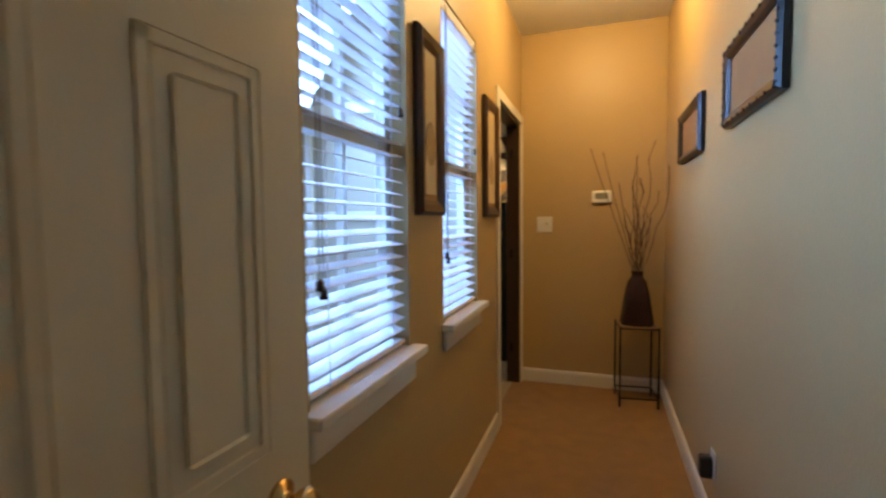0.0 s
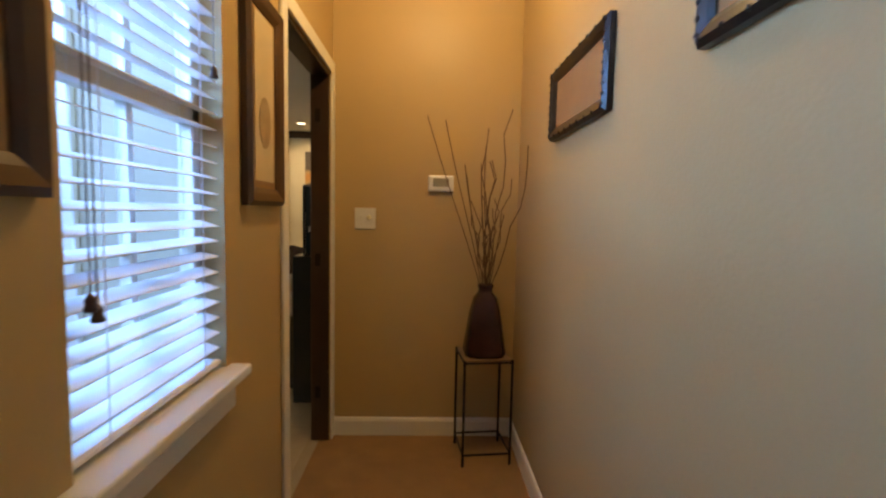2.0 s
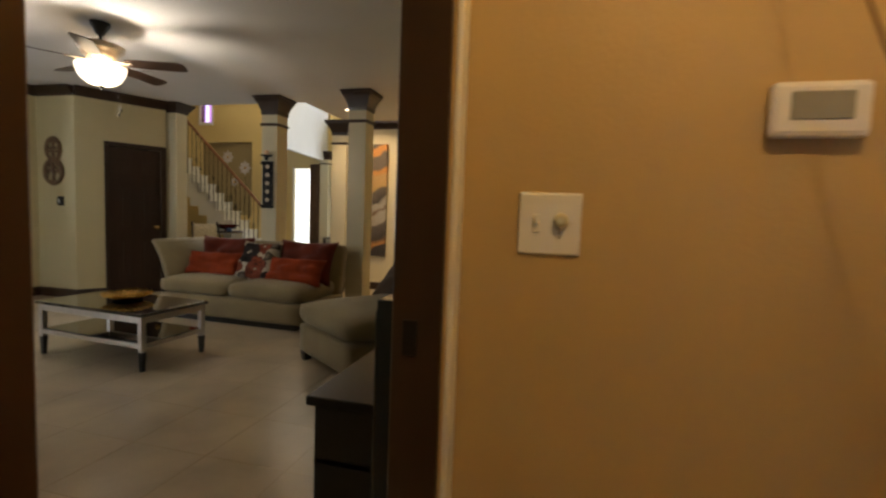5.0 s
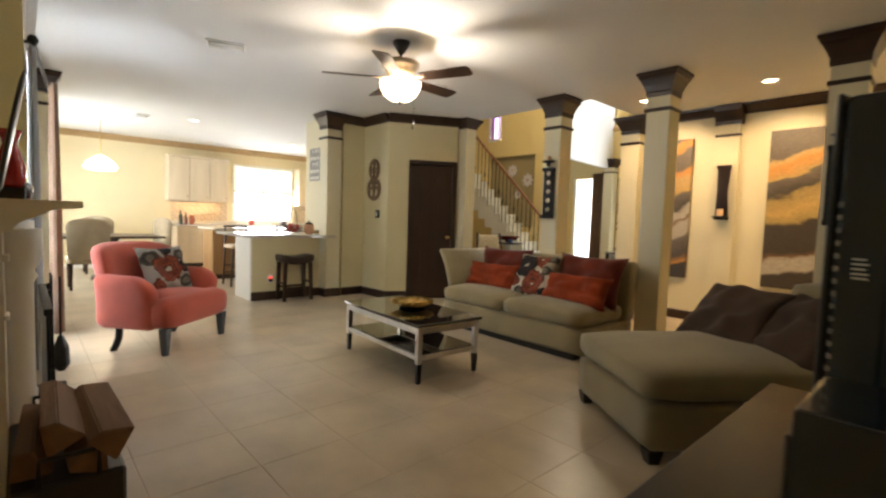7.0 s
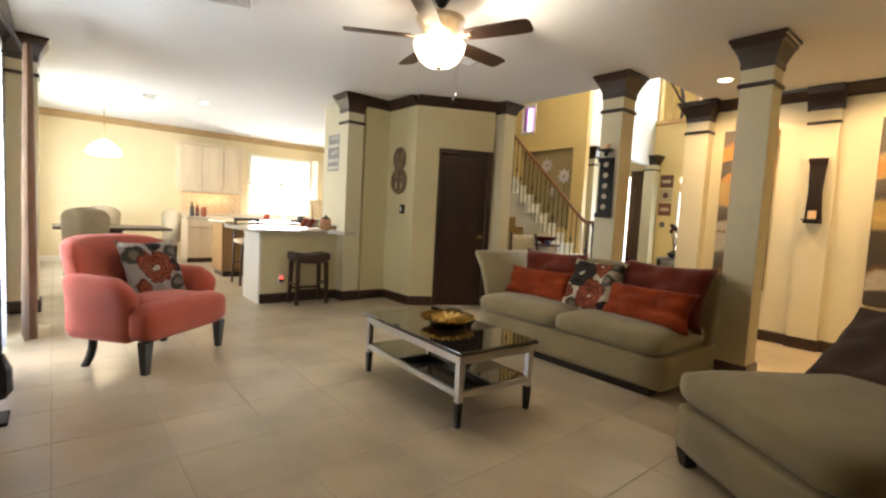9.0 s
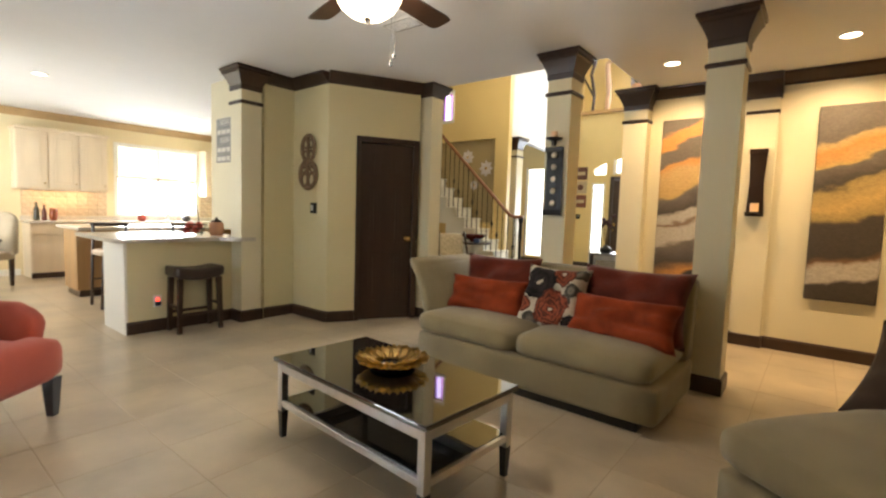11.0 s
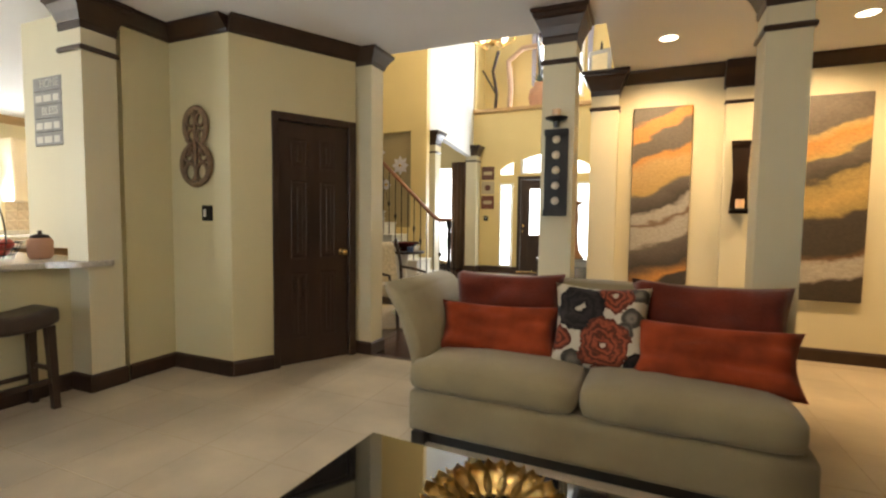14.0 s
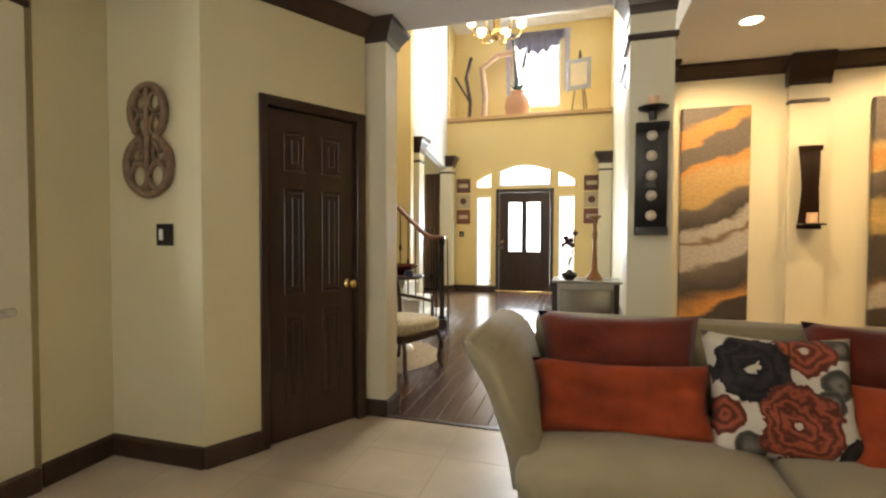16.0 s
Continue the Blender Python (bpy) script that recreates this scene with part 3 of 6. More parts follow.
for a, b in zip(rings, rings[1:]):
    for i in range(24):
        own.faces.new((a[i], a[(i + 1) % 24], b[(i + 1) % 24], b[i]))
own.faces.new(rings[0][::-1])
part("body", own, VASE, va, smooth=True)
TWIG = mat("dry_twig", (0.12, 0.065, 0.03), 0.8, vary=0.3, scale=20)
tw = thing("dry_twigs", "bundle of dry curly twigs in the vase", "twigs", pose(0.46, 3.50, 0.88))
rng = random.Random(5)
for i in range(24):
    a, lean, ln = rng.uniform(0, 6.28), rng.uniform(0.02, 0.34), rng.choice((rng.uniform(0.35, 0.75), rng.uniform(0.7, 1.0)))
    curly = rng.random() < 0.5
    pts = []
    for k in range(9):
        s = k / 8
        wob = 0.026 * math.sin(s * 15 + i) * s if curly else 0.004 * math.sin(s * 6)
        pts.append((min(0.18, math.cos(a) * lean * s * ln + wob), min(0.19, math.sin(a) * lean * s * ln + wob * 0.6), -0.05 + s * ln))
    part("twig", tube(pts, 0.0028, 5), TWIG, tw)

# ---------------------------------------------------------------- sofa, chaise and cushions
def floral(name, flowers, ground):
    """Printed cloth: flowers are (x, y, radius, colour, petal rings) on a cream ground."""
    m = mat(name, (0.6, 0.55, 0.45), 0.9, vary=0.1, scale=8, bump=0.2, bscale=300)
    n, l = m.node_tree.nodes, m.node_tree.links
    b = n["Principled BSDF"]
    co = n.new("ShaderNodeTexCoord")
    nz = n.new("ShaderNodeTexNoise")
    nz.inputs["Scale"].default_value, nz.inputs["Detail"].default_value = 17, 3
    l.new(co.outputs["Object"], nz.inputs["Vector"])

    def maths(op, a, k, c=None):
        q = n.new("ShaderNodeMath")
        q.operation = op
        for i, v in enumerate((a, k, c)):
            if isinstance(v, (int, float)):
                q.inputs[i].default_value = v
            elif v is not None:
                l.new(v, q.inputs[i])
        return q.outputs[0]

    flat = n.new("ShaderNodeVectorMath")
    flat.operation = "MULTIPLY"
    flat.inputs[1].default_value = (1, 1, 0)
    l.new(co.outputs["Object"], flat.inputs[0])
    wob = maths("SUBTRACT", nz.outputs[0], 0.5)
    out = None
    for x, y, r, c, rings in flowers:
        d = n.new("ShaderNodeVectorMath")
        d.operation = "DISTANCE"
        d.inputs[1].default_value = (x, y, 0)
        l.new(flat.outputs[0], d.inputs[0])
        dist = maths("MULTIPLY_ADD", wob, 0.9, maths("MULTIPLY", d.outputs["Value"], 1 / r))
        tone = maths("MULTIPLY_ADD", maths("SINE", maths("MULTIPLY", dist, rings * 6.3), 0), 0.42, 0.72)
        sh = n.new("ShaderNodeVectorMath")
        sh.operation = "SCALE"
        sh.inputs[0].default_value = c
        l.new(tone, sh.inputs["Scale"])
        heart = n.new("ShaderNodeMix")
        heart.data_type = "RGBA"
        heart.inputs[7].default_value = (0.50, 0.44, 0.34, 1)
        l.new(maths("LESS_THAN", dist, 0.13 if rings > 2 else -1), heart.inputs[0])
        l.new(sh.outputs[0], heart.inputs[6])
        mx = n.new("ShaderNodeMix")
        mx.data_type = "RGBA"
        mx.inputs[6].default_value = (*ground, 1)
        if out is not None:
            l.new(out, mx.inputs[6])
        l.new(maths("LESS_THAN", dist, 1.0), mx.inputs[0])
        l.new(heart.outputs[2], mx.inputs[7])
        out = mx.outputs[2]
    l.new(out, b.inputs["Base Color"])
    return m


ROSE_R, ROSE_B, LEAF_G = (0.27, 0.055, 0.022), (0.020, 0.014, 0.014), (0.15, 0.13, 0.10)
FLORAL = floral("floral_print", [(0.17, 0.05, 0.055, LEAF_G, 1), (0.13, -0.02, 0.05, LEAF_G, 1), (-0.13, -0.20, 0.06, LEAF_G, 1), (0.20, 0.19, 0.05, LEAF_G, 1), (-0.21, -0.09, 0.07, ROSE_R, 2),
                                 (0.21, -0.20, 0.07, ROSE_B, 2), (0.08, 0.18, 0.095, ROSE_R, 3), (-0.10, 0.09, 0.135, ROSE_B, 3), (0.03, -0.10, 0.135, ROSE_R, 4)], (0.52, 0.47, 0.37))
FLORAL2 = floral("floral_print_small", [(0.15, 0.12, 0.06, LEAF_G, 1), (-0.15, 0.10, 0.07, LEAF_G, 1), (0.14, -0.14, 0.06, LEAF_G, 1), (-0.14, -0.16, 0.06, ROSE_R, 2), (0.15, 0.0, 0.06, ROSE_B, 2), (0.0, 0.18, 0.06, ROSE_B, 2), (-0.01, -0.01, 0.135, ROSE_R, 4)], (0.30, 0.27, 0.23))


def soft_box(w, d, h, r=0.06, seg=4, bm=None, m=None, sag=0.0, seed=0):
    """An upholstered block with rounded edges standing on z=0, centred in x and y."""
    own = box(-w / 2, -d / 2, 0, w / 2, d / 2, h)
    bmesh.ops.subdivide_edges(own, edges=own.edges[:], cuts=7, use_grid_fill=True)
    for v in own.verts:
        c = Vector((max(-w / 2 + r, min(w / 2 - r, v.co.x)), max(-d / 2 + r, min(d / 2 - r, v.co.y)), max(r, min(h - r, v.co.z))))
        q = v.co - c
        if q.length > 1e-6:
            v.co = c + q.normalized() * min(r, q.length)
        u, k = v.co.x / (w / 2), v.co.y / (d / 2)
        bulge = max(0, 1 - u * u) * max(0, 1 - k * k)
        if v.co.z > h / 2:
            v.co.z += sag * bulge + noise.noise(v.co * 4 + Vector((seed, 0, 0))) * 0.006
        v.co += Vector((noise.noise(v.co * 5 + Vector((seed, 3, 0))), noise.noise(v.co * 5 + Vector((seed, 0, 7))), 0)) * 0.004
    return merge(bm, own, m)


sofa = thing("sofa", "beige chenille loveseat with one flared arm", "sofa", pose(-3.69, 7.01, 0, 0, 0, -1.5))
part("base", soft_box(1.86, 0.86, 0.24, 0.03), SOFA, sofa, smooth=True, at=pose(0.03, 0.45, 0.06))
part("plinth", box(-0.85, 0.06, 0.0, 0.85, 0.84, 0.07, 0.004), BLACKW, sofa)
for i, x in enumerate((-0.45, 0.47)):
    part("seat_cushion", soft_box(0.915, 0.80, 0.18, 0.075, sag=0.025, seed=i * 5), SOFA, sofa, smooth=True, at=pose(x, 0.40, 0.285))
own = extrude([(0.70, 0.28), (0.94, 0.28), (1.0, 0.62), (1.02, 0.80), (0.99, 0.86), (0.90, 0.865), (0.82, 0.84), (0.78, 0.70)], 1.86, "x", m=Matrix.Translation((-0.92, 0, 0)), bevel=0.02)
part("back", own, SOFA, sofa, smooth=True)
own = extrude([(-0.80, 0.28), (-0.92, 0.28), (-0.95, 0.45), (-1.03, 0.68), (-1.13, 0.83), (-1.14, 0.865), (-1.08, 0.875), (-0.98, 0.83), (-0.90, 0.70), (-0.84, 0.52)], 0.80, "y", m=Matrix.Translation((0, 0.12, 0)), bevel=0.02)
part("arm", own, SOFA, sofa, smooth=True)
part("foot", box(-0.87, 0.0, 0.0, -0.79, 0.09, 0.075, 0.008), BLACKW, sofa)


def pillow(label, x, y, z, w, h, t, material, rx, rz, seed, pinch=0.12, name="throw_pillow"):
    p = thing(name, label, "pillow", pose(x, y, z, rx, 0, rz))
    part("cover", cushion(w, h, t, 0.42, 18, seed=seed, wrinkle=0.06, pinch=pinch), material, p, smooth=True)
    return p


pillow("dark rust velvet square pillow against the sofa back", -4.20, 7.66, 0.665, 0.64, 0.46, 0.15, RUST, 72, 4, 1)
pillow("orange velvet lumbar pillow on the loveseat", -4.20, 7.47, 0.585, 0.66, 0.29, 0.16, RUST2, 66, 5, 2)
pillow("floral print pillow with dark and rust roses", -3.62, 7.50, 0.645, 0.47, 0.45, 0.15, FLORAL, 66, -2, 3)
pillow("dark rust velvet square pillow against the sofa back", -3.08, 7.62, 0.665, 0.70, 0.47, 0.16, RUST, 70, -4, 4)
pillow("orange velvet lumbar pillow on the loveseat", -3.08, 7.40, 0.580, 0.68, 0.29, 0.16, RUST2, 64, -4, 5)

CH = math.degrees(math.atan2(-0.52, 0.73))
chaise = thing("chaise_longue", "beige chenille chaise longue with dark wooden feet", "chaise", pose(-1.965, 6.01, 0, 0, 0, CH))
part("base", soft_box(0.92, 1.62, 0.25, 0.035), SOFA, chaise, smooth=True, at=pose(0, 0.82, 0.07))
part("seat_cushion", soft_box(0.95, 1.62, 0.19, 0.085, sag=0.02, seed=3), SOFA, chaise, smooth=True, at=pose(0, 0.80, 0.315))
part("back", soft_box(0.95, 0.24, 0.58, 0.08), SOFA, chaise, smooth=True, at=pose(0, 1.70, 0.28))
part("arm", soft_box(0.16, 0.60, 0.42, 0.07), SOFA, chaise, smooth=True, at=pose(0.46, 1.45, 0.28))
for sx in (-1, 1):
    for y in (0.06, 1.70):
        part("foot", square_stack([(0.028, 0), (0.042, 0.075)]), BLACKW, chaise, at=pose(sx * 0.40, y, 0))
ux, uy = Vector((0.815, -0.58, 0)), Vector((0.58, 0.815, 0))
for i, (du, dv, rz) in enumerate(((-0.27, 1.02, 14), (0.16, 1.12, -8))):
    q = Vector((-1.965, 6.01, 0)) + ux * du + uy * dv
    pillow("dark brown square pillow on the chaise", q.x, q.y, 0.63, 0.56, 0.50, 0.18, BROWNC, 42, CH + rz, 8 + i)

# ---------------------------------------------------------------- coffee table and dish
ct = thing("coffee_table", "steel coffee table with black glass top and shelf", "table", pose(-4.335, 5.625, 0, 0, 0, -3.5))
W, D = 1.13, 0.60
part("tabletop", box(-0.02, -0.02, 0.425, W + 0.02, D + 0.02, 0.45, 0.006, 2), BGLASS, ct)
part("shelf", box(0.02, 0.02, 0.205, W - 0.02, D - 0.02, 0.217, 0.002), BGLASS, ct)
for z0, z1, s in ((0.372, 0.424, 0.0), (0.178, 0.212, 0.0)):
    part("rail", box(0.04, 0, z0, W - 0.04, 0.026, z1, 0.003), STEEL, ct)
    part("rail", box(0.04, D - 0.026, z0, W - 0.04, D, z1, 0.003), STEEL, ct)
    part("rail", box(0, 0.04, z0, 0.026, D - 0.04, z1, 0.003), STEEL, ct)
    part("rail", box(W - 0.026, 0.04, z0, W, D - 0.04, z1, 0.003), STEEL, ct)
for x in (0.02, W - 0.02):
    for y in (0.02, D - 0.02):
        leg = part("leg", box(x - 0.021, y - 0.021, 0.15, x + 0.021, y + 0.021, 0.424, 0.003), STEEL, ct)
        part("leg_foot", square_stack([(0.014, 0.0), (0.020, 0.15)]), BLACKW, leg, "tapered black wooden foot", at=pose(x, y, 0))
dish = thing("leaf_dish", "gold dish of ruffled leaves with a dark centre", "dish", pose(-3.76, 5.93, 0.452, 0, 0, 20) @ Matrix.Diagonal((0.9, 0.9, 0.8, 1)))
for count, r0, ln, wd, lift, turn in ((17, 0.085, 0.125, 0.046, 0.050, 0.0), (15, 0.075, 0.085, 0.038, 0.066, 0.2)):
    for k in range(count):
        a = turn + 2 * math.pi * k / count
        own = bmesh.new()
        grid = []
        for i in range(6):
            u = i / 5
            wide = wd * (0.35 + 0.65 * math.sin(math.pi * min(1.0, 0.12 + 0.80 * u)))
            grid.append([own.verts.new((r0 + ln * u, v * wide, 0.018 + lift * u ** 1.4 + 0.016 * v * v - 0.008 * math.sin(9 * u) * (1 - abs(v)) + 0.004 * math.sin(5 * k))) for v in (-1.0, -0.5, 0.0, 0.5, 1.0)])
        for p, q in zip(grid, grid[1:]):
            for j in range(4):
                own.faces.new((p[j], q[j], q[j + 1], p[j + 1]))
        bmesh.ops.solidify(own, geom=own.faces[:], thickness=0.003)
        part("petal", own, GILT, dish, smooth=True, at=Matrix.Rotation(a, 4, "Z"))
part("bowl", turned([(0.02, 0.010), (0.08, 0.016), (0.10, 0.024), (0.08, 0.022), (0.02, 0.016)], 24), BLACKW, dish, smooth=True)
part("base", turned([(0.10, 0), (0.13, 0.012), (0.10, 0.022), (0.06, 0.012)], 24), BLACKW, dish)
part("card", box(-0.05, -0.03, 0.02, 0.045, 0.025, 0.022), PLASTIC, dish, at=pose(0, -0.02, 0.0, 8, 10, 30))

# ---------------------------------------------------------------- coral armchair
AF = 130.0
ac = thing("armchair", "coral velvet armchair with sloping arms and black legs", "armchair", pose(-5.253, 4.604, 0, 0, 0, AF))
seat = soft_box(0.60, 0.64, 0.19, 0.07, sag=0.03, m=Matrix.Translation((0, 0.30, 0.29)))
soft_box(0.87, 0.22, 0.255, 0.085, sag=0.02, bm=seat, m=Matrix.Translation((0, 0.06, 0.215)), seed=4)
part("seat_cushion", seat, CORAL, ac, smooth=True)
part("seat_frame", soft_box(0.80, 0.50, 0.16, 0.05), CORAL, ac, smooth=True, at=pose(0, 0.36, 0.20))
bk = soft_box(0.84, 0.17, 0.65, 0.07)
for v in bk.verts:
    t, u = v.co.z / 0.65, abs(v.co.x) / 0.42
    v.co.y += 0.20 * t - 0.15 * u ** 2.5 * (0.35 + 0.65 * t)
    v.co.x *= 0.93 + 0.14 * t
    v.co.z -= 0.045 * u ** 3 * t
part("backrest", bk, CORAL, ac, smooth=True, at=pose(0, 0.56, 0.27))
for sx in (-1, 1):
    arm = soft_box(0.145, 0.56, 0.44, 0.07)
    for v in arm.verts:
        t, w = v.co.z / 0.44, (v.co.y + 0.28) / 0.56
        if t > 0.5:
            v.co.x += sx * 0.05 * (t - 0.5) / 0.5 * (1 - 0.5 * w)
            v.co.z += 0.02 * math.sin(w * 3.1) + 0.07 * max(0, w - 0.55) - 0.06 * max(0, 0.25 - w) / 0.25
    part("arm", arm, CORAL, ac, smooth=True, at=pose(sx * 0.375, 0.37, 0.205))
    part("leg", square_stack([(0.020, 0), (0.024, 0.05), (0.034, 0.23)]), BLACKW, ac, at=pose(sx * 0.385, 0.02, 0))
    part("leg", tube([(0, 0.065, 0), (0, 0.03, 0.06), (0, 0.005, 0.13), (0, 0.0, 0.23)], 0.028, 8), BLACKW, ac, at=pose(sx * 0.36, 0.47, 0))
q = pose(-5.253, 4.604, 0, 0, 0, AF) @ Vector((0.09, 0.40, 0.665))
pillow("floral print pillow on the coral armchair", q.x, q.y, q.z, 0.42, 0.42, 0.13, FLORAL2, 66, AF - 14, 12)

# ---------------------------------------------------------------- ceiling fan with light
fan = thing("ceiling_fan", "five-blade ceiling fan with a lit frosted glass bowl", "ceiling fan", pose(-3.95, 5.88, 0))
part("canopy", turned([(0.075, 2.738), (0.072, 2.715), (0.05, 2.68), (0.03, 2.645), (0.018, 2.635)], 24), IRON, fan, smooth=True)
part("downrod", turned([(0.012, 2.56), (0.012, 2.65)], 12), IRON, fan)
BRONZE = mat("aged_pewter", (0.42, 0.35, 0.26), 0.35, metal=0.8, vary=0.25, scale=12)
part("motor_housing", turned([(0.03, 2.575), (0.15, 2.568), (0.172, 2.556), (0.172, 2.546), (0.158, 2.540), (0.165, 2.530), (0.165, 2.522), (0.145, 2.515), (0.135, 2.48), (0.105, 2.445), (0.09, 2.42), (0.05, 2.415)], 28), BRONZE, fan, smooth=True)
part("light_collar", turned([(0.05, 2.415), (0.06, 2.405), (0.05, 2.39), (0.02, 2.38), (0.010, 2.24)], 20), BRONZE, fan, smooth=True)
part("glass_bowl", turned([(0.176, 2.395), (0.181, 2.385), (0.168, 2.335), (0.140, 2.285), (0.095, 2.250), (0.04, 2.236), (0.006, 2.236), (0.04, 2.240), (0.090, 2.256), (0.133, 2.290), (0.160, 2.338), (0.172, 2.392)], 32, caps=False), BULB, fan, "lit frosted glass bowl", True)
part("finial", turned([(0.016, 2.236), (0.021, 2.226), (0.009, 2.212), (0.003, 2.202)], 12), IRON, fan, smooth=True)
blade = extrude([(0.20, -0.055), (0.30, -0.066), (0.60, -0.074), (0.645, -0.066), (0.66, -0.04), (0.66, 0.04), (0.645, 0.066), (0.60, 0.074), (0.30, 0.066), (0.20, 0.055)], 0.006, "z", m=Matrix.Rotation(radians(-12), 4, "X"))
bmesh_blade = mesh("blade", blade, DARK)
own = box(0.11, -0.018, -0.006, 0.24, 0.018, 0.004, 0.004)
iron_mesh = mesh("blade_iron", own, BRONZE)
for i in range(5):
    b = new("blade", bmesh_blade)
    b.parent = fan
    b.matrix_basis = pose(0, 0, 2.425, 0, 0, 72 * i + 22)
    ir = new("blade_iron", iron_mesh)
    ir.parent = b
for dx, z in ((0.135, 2.06), (0.11, 2.025)):
    ch = part("pull_chain", rod((dx, 0.06, z), (dx, 0.06, 2.43), 0.0008, 5), IRON, fan)
    part("chain_pull", turned([(0.002, 0.03), (0.007, 0.02), (0.007, 0.0)], 8), BLACKW, ch, at=pose(dx, 0.06, z - 0.03))
lamp("fan_bulb_up", "POINT", 88, (1.0, 0.88, 0.72), pose(-3.95 + 0.03, 5.88, 2.355), 0.04)
lamp("fan_bulb_down", "POINT", 24, (1.0, 0.87, 0.70), pose(-3.95, 5.88, 2.09), 0.10)


def recessed(x, y, watts, z=2.74, colour=WARM, spot=110, lean=0.001):
    r = thing("recessed_light", "round white recessed ceiling light, lit warm", "ceiling light", pose(x, y, z), "recessed lights")
    part("trim_ring", turned([(0.085, -0.001), (0.083, -0.008), (0.070, -0.010), (0.066, -0.002)], 24), PLASTIC, r)
    part("lens", turned([(0.001, -0.004), (0.064, -0.0035), (0.064, -0.002), (0.001, -0.002)], 24), CANL, r, "glowing lens")
    if watts:
        lamp("recessed_bulb", "SPOT", watts, colour, look((x, y, z - 0.02), (x, y + lean, z - 1.4)), 0.05, spot=spot)


for x in (-3.27, -2.0, -0.75):
    recessed(x, 9.07, 120, spot=115, lean=0.75)
for x, y in ((-9.35, 5.6), (-8.4, 7.9), (-10.6, 7.9)):
    recessed(x, y, 40, spot=140)


GREYV = mat("vent_shadow_grey", (0.22, 0.21, 0.20), 0.8)


def vent(x, y, w, d, rz):
    v = thing("ceiling_vent", "white metal ceiling air vent with slats", "vent", pose(x, y, 2.738, 0, 0, rz), "ceiling vents")
    part("vent_frame", box(-w / 2, -d / 2, -0.010, w / 2, d / 2, 0, 0.003), PLASTIC, v)
    # Flat grey plate: the shade in the slat gaps given as colour.
    part("duct", box(-w / 2 + 0.02, -d / 2 + 0.02, -0.012, w / 2 - 0.02, d / 2 - 0.02, -0.0095), GREYV, v)
    for i in range(7):
        y0 = -d / 2 + 0.03 + i * (d - 0.06) / 7
        part("slat", box(-w / 2 + 0.025, y0, -0.016, w / 2 - 0.025, y0 + 0.006, -0.008), PLASTIC, v)


vent(-5.19, 4.83, 0.33, 0.20, 70)
vent(-4.76, 6.96, 0.33, 0.20, 0)
vent(-9.6, 4.9, 0.33, 0.20, 0)
vent(-8.6, 8.4, 0.33, 0.20, 0)

# ---------------------------------------------------------------- art wall
def painting(name, seed, stops, slope):
    """Tilted bands of paint: stops are (height 0 to 1, colour)."""
    m = bpy.data.materials.new(name)
    m.use_nodes = True
    n, l = m.node_tree.nodes, m.node_tree.links
    b = n["Principled BSDF"]
    b.inputs["Roughness"].default_value = 0.5
    co = n.new("ShaderNodeTexCoord")
    sep = n.new("ShaderNodeSeparateXYZ")
    l.new(co.outputs["Object"], sep.inputs[0])
    mp = n.new("ShaderNodeMapping")
    mp.inputs["Location"].default_value = (seed, seed * 0.7, seed)
    mp.inputs["Scale"].default_value = (1, 1, 1.6)
    l.new(co.outputs["Object"], mp.inputs[0])

    def noisy(scale, detail, rough):
        q = n.new("ShaderNodeTexNoise")
        q.inputs["Scale"].default_value, q.inputs["Detail"].default_value, q.inputs["Roughness"].default_value = scale, detail, rough
        l.new(mp.outputs[0], q.inputs["Vector"])
        return q.outputs[0]

    def madd(a, k, c):
        q = n.new("ShaderNodeMath")
        q.operation = "MULTIPLY_ADD"
        l.new(a, q.inputs[0])
        q.inputs[1].default_value = k
        if isinstance(c, float):
            q.inputs[2].default_value = c
        else:
            l.new(c, q.inputs[2])
        return q.outputs[0]

    v = madd(sep.outputs["Z"], 0.55, 0.5 - 0.105)
    v = madd(sep.outputs["X"], -slope, v)
    v = madd(noisy(2.6, 2, 0.5), 0.16, v)
    v = madd(noisy(9.0, 8, 0.65), 0.05, v)
    ramp = n.new("ShaderNodeValToRGB")
    e = ramp.color_ramp.elements
    e[0].position, e[0].color = stops[0][0], (*stops[0][1], 1)
    e[1].position, e[1].color = stops[-1][0], (*stops[-1][1], 1)
    for p, c in stops[1:-1]:
        e.new(p).color = (*c, 1)
    l.new(v, ramp.inputs[0])
    fine = noisy(34, 8, 0.7)
    mr = n.new("ShaderNodeMapRange")
    mr.inputs[1].default_value, mr.inputs[2].default_value, mr.inputs[3].default_value, mr.inputs[4].default_value = 0.3, 0.7, 0.76, 1.2
    l.new(fine, mr.inputs[0])
    sc = n.new("ShaderNodeVectorMath")
    sc.operation = "SCALE"
    l.new(ramp.outputs[0], sc.inputs[0])
    l.new(mr.outputs[0], sc.inputs["Scale"])
    l.new(sc.outputs[0], b.inputs["Base Color"])
    bp = n.new("ShaderNodeBump")
    bp.inputs["Strength"].default_value, bp.inputs["Distance"].default_value = 0.4, 0.01
    l.new(fine, bp.inputs["Height"])
    l.new(bp.outputs[0], b.inputs["Normal"])
    return m


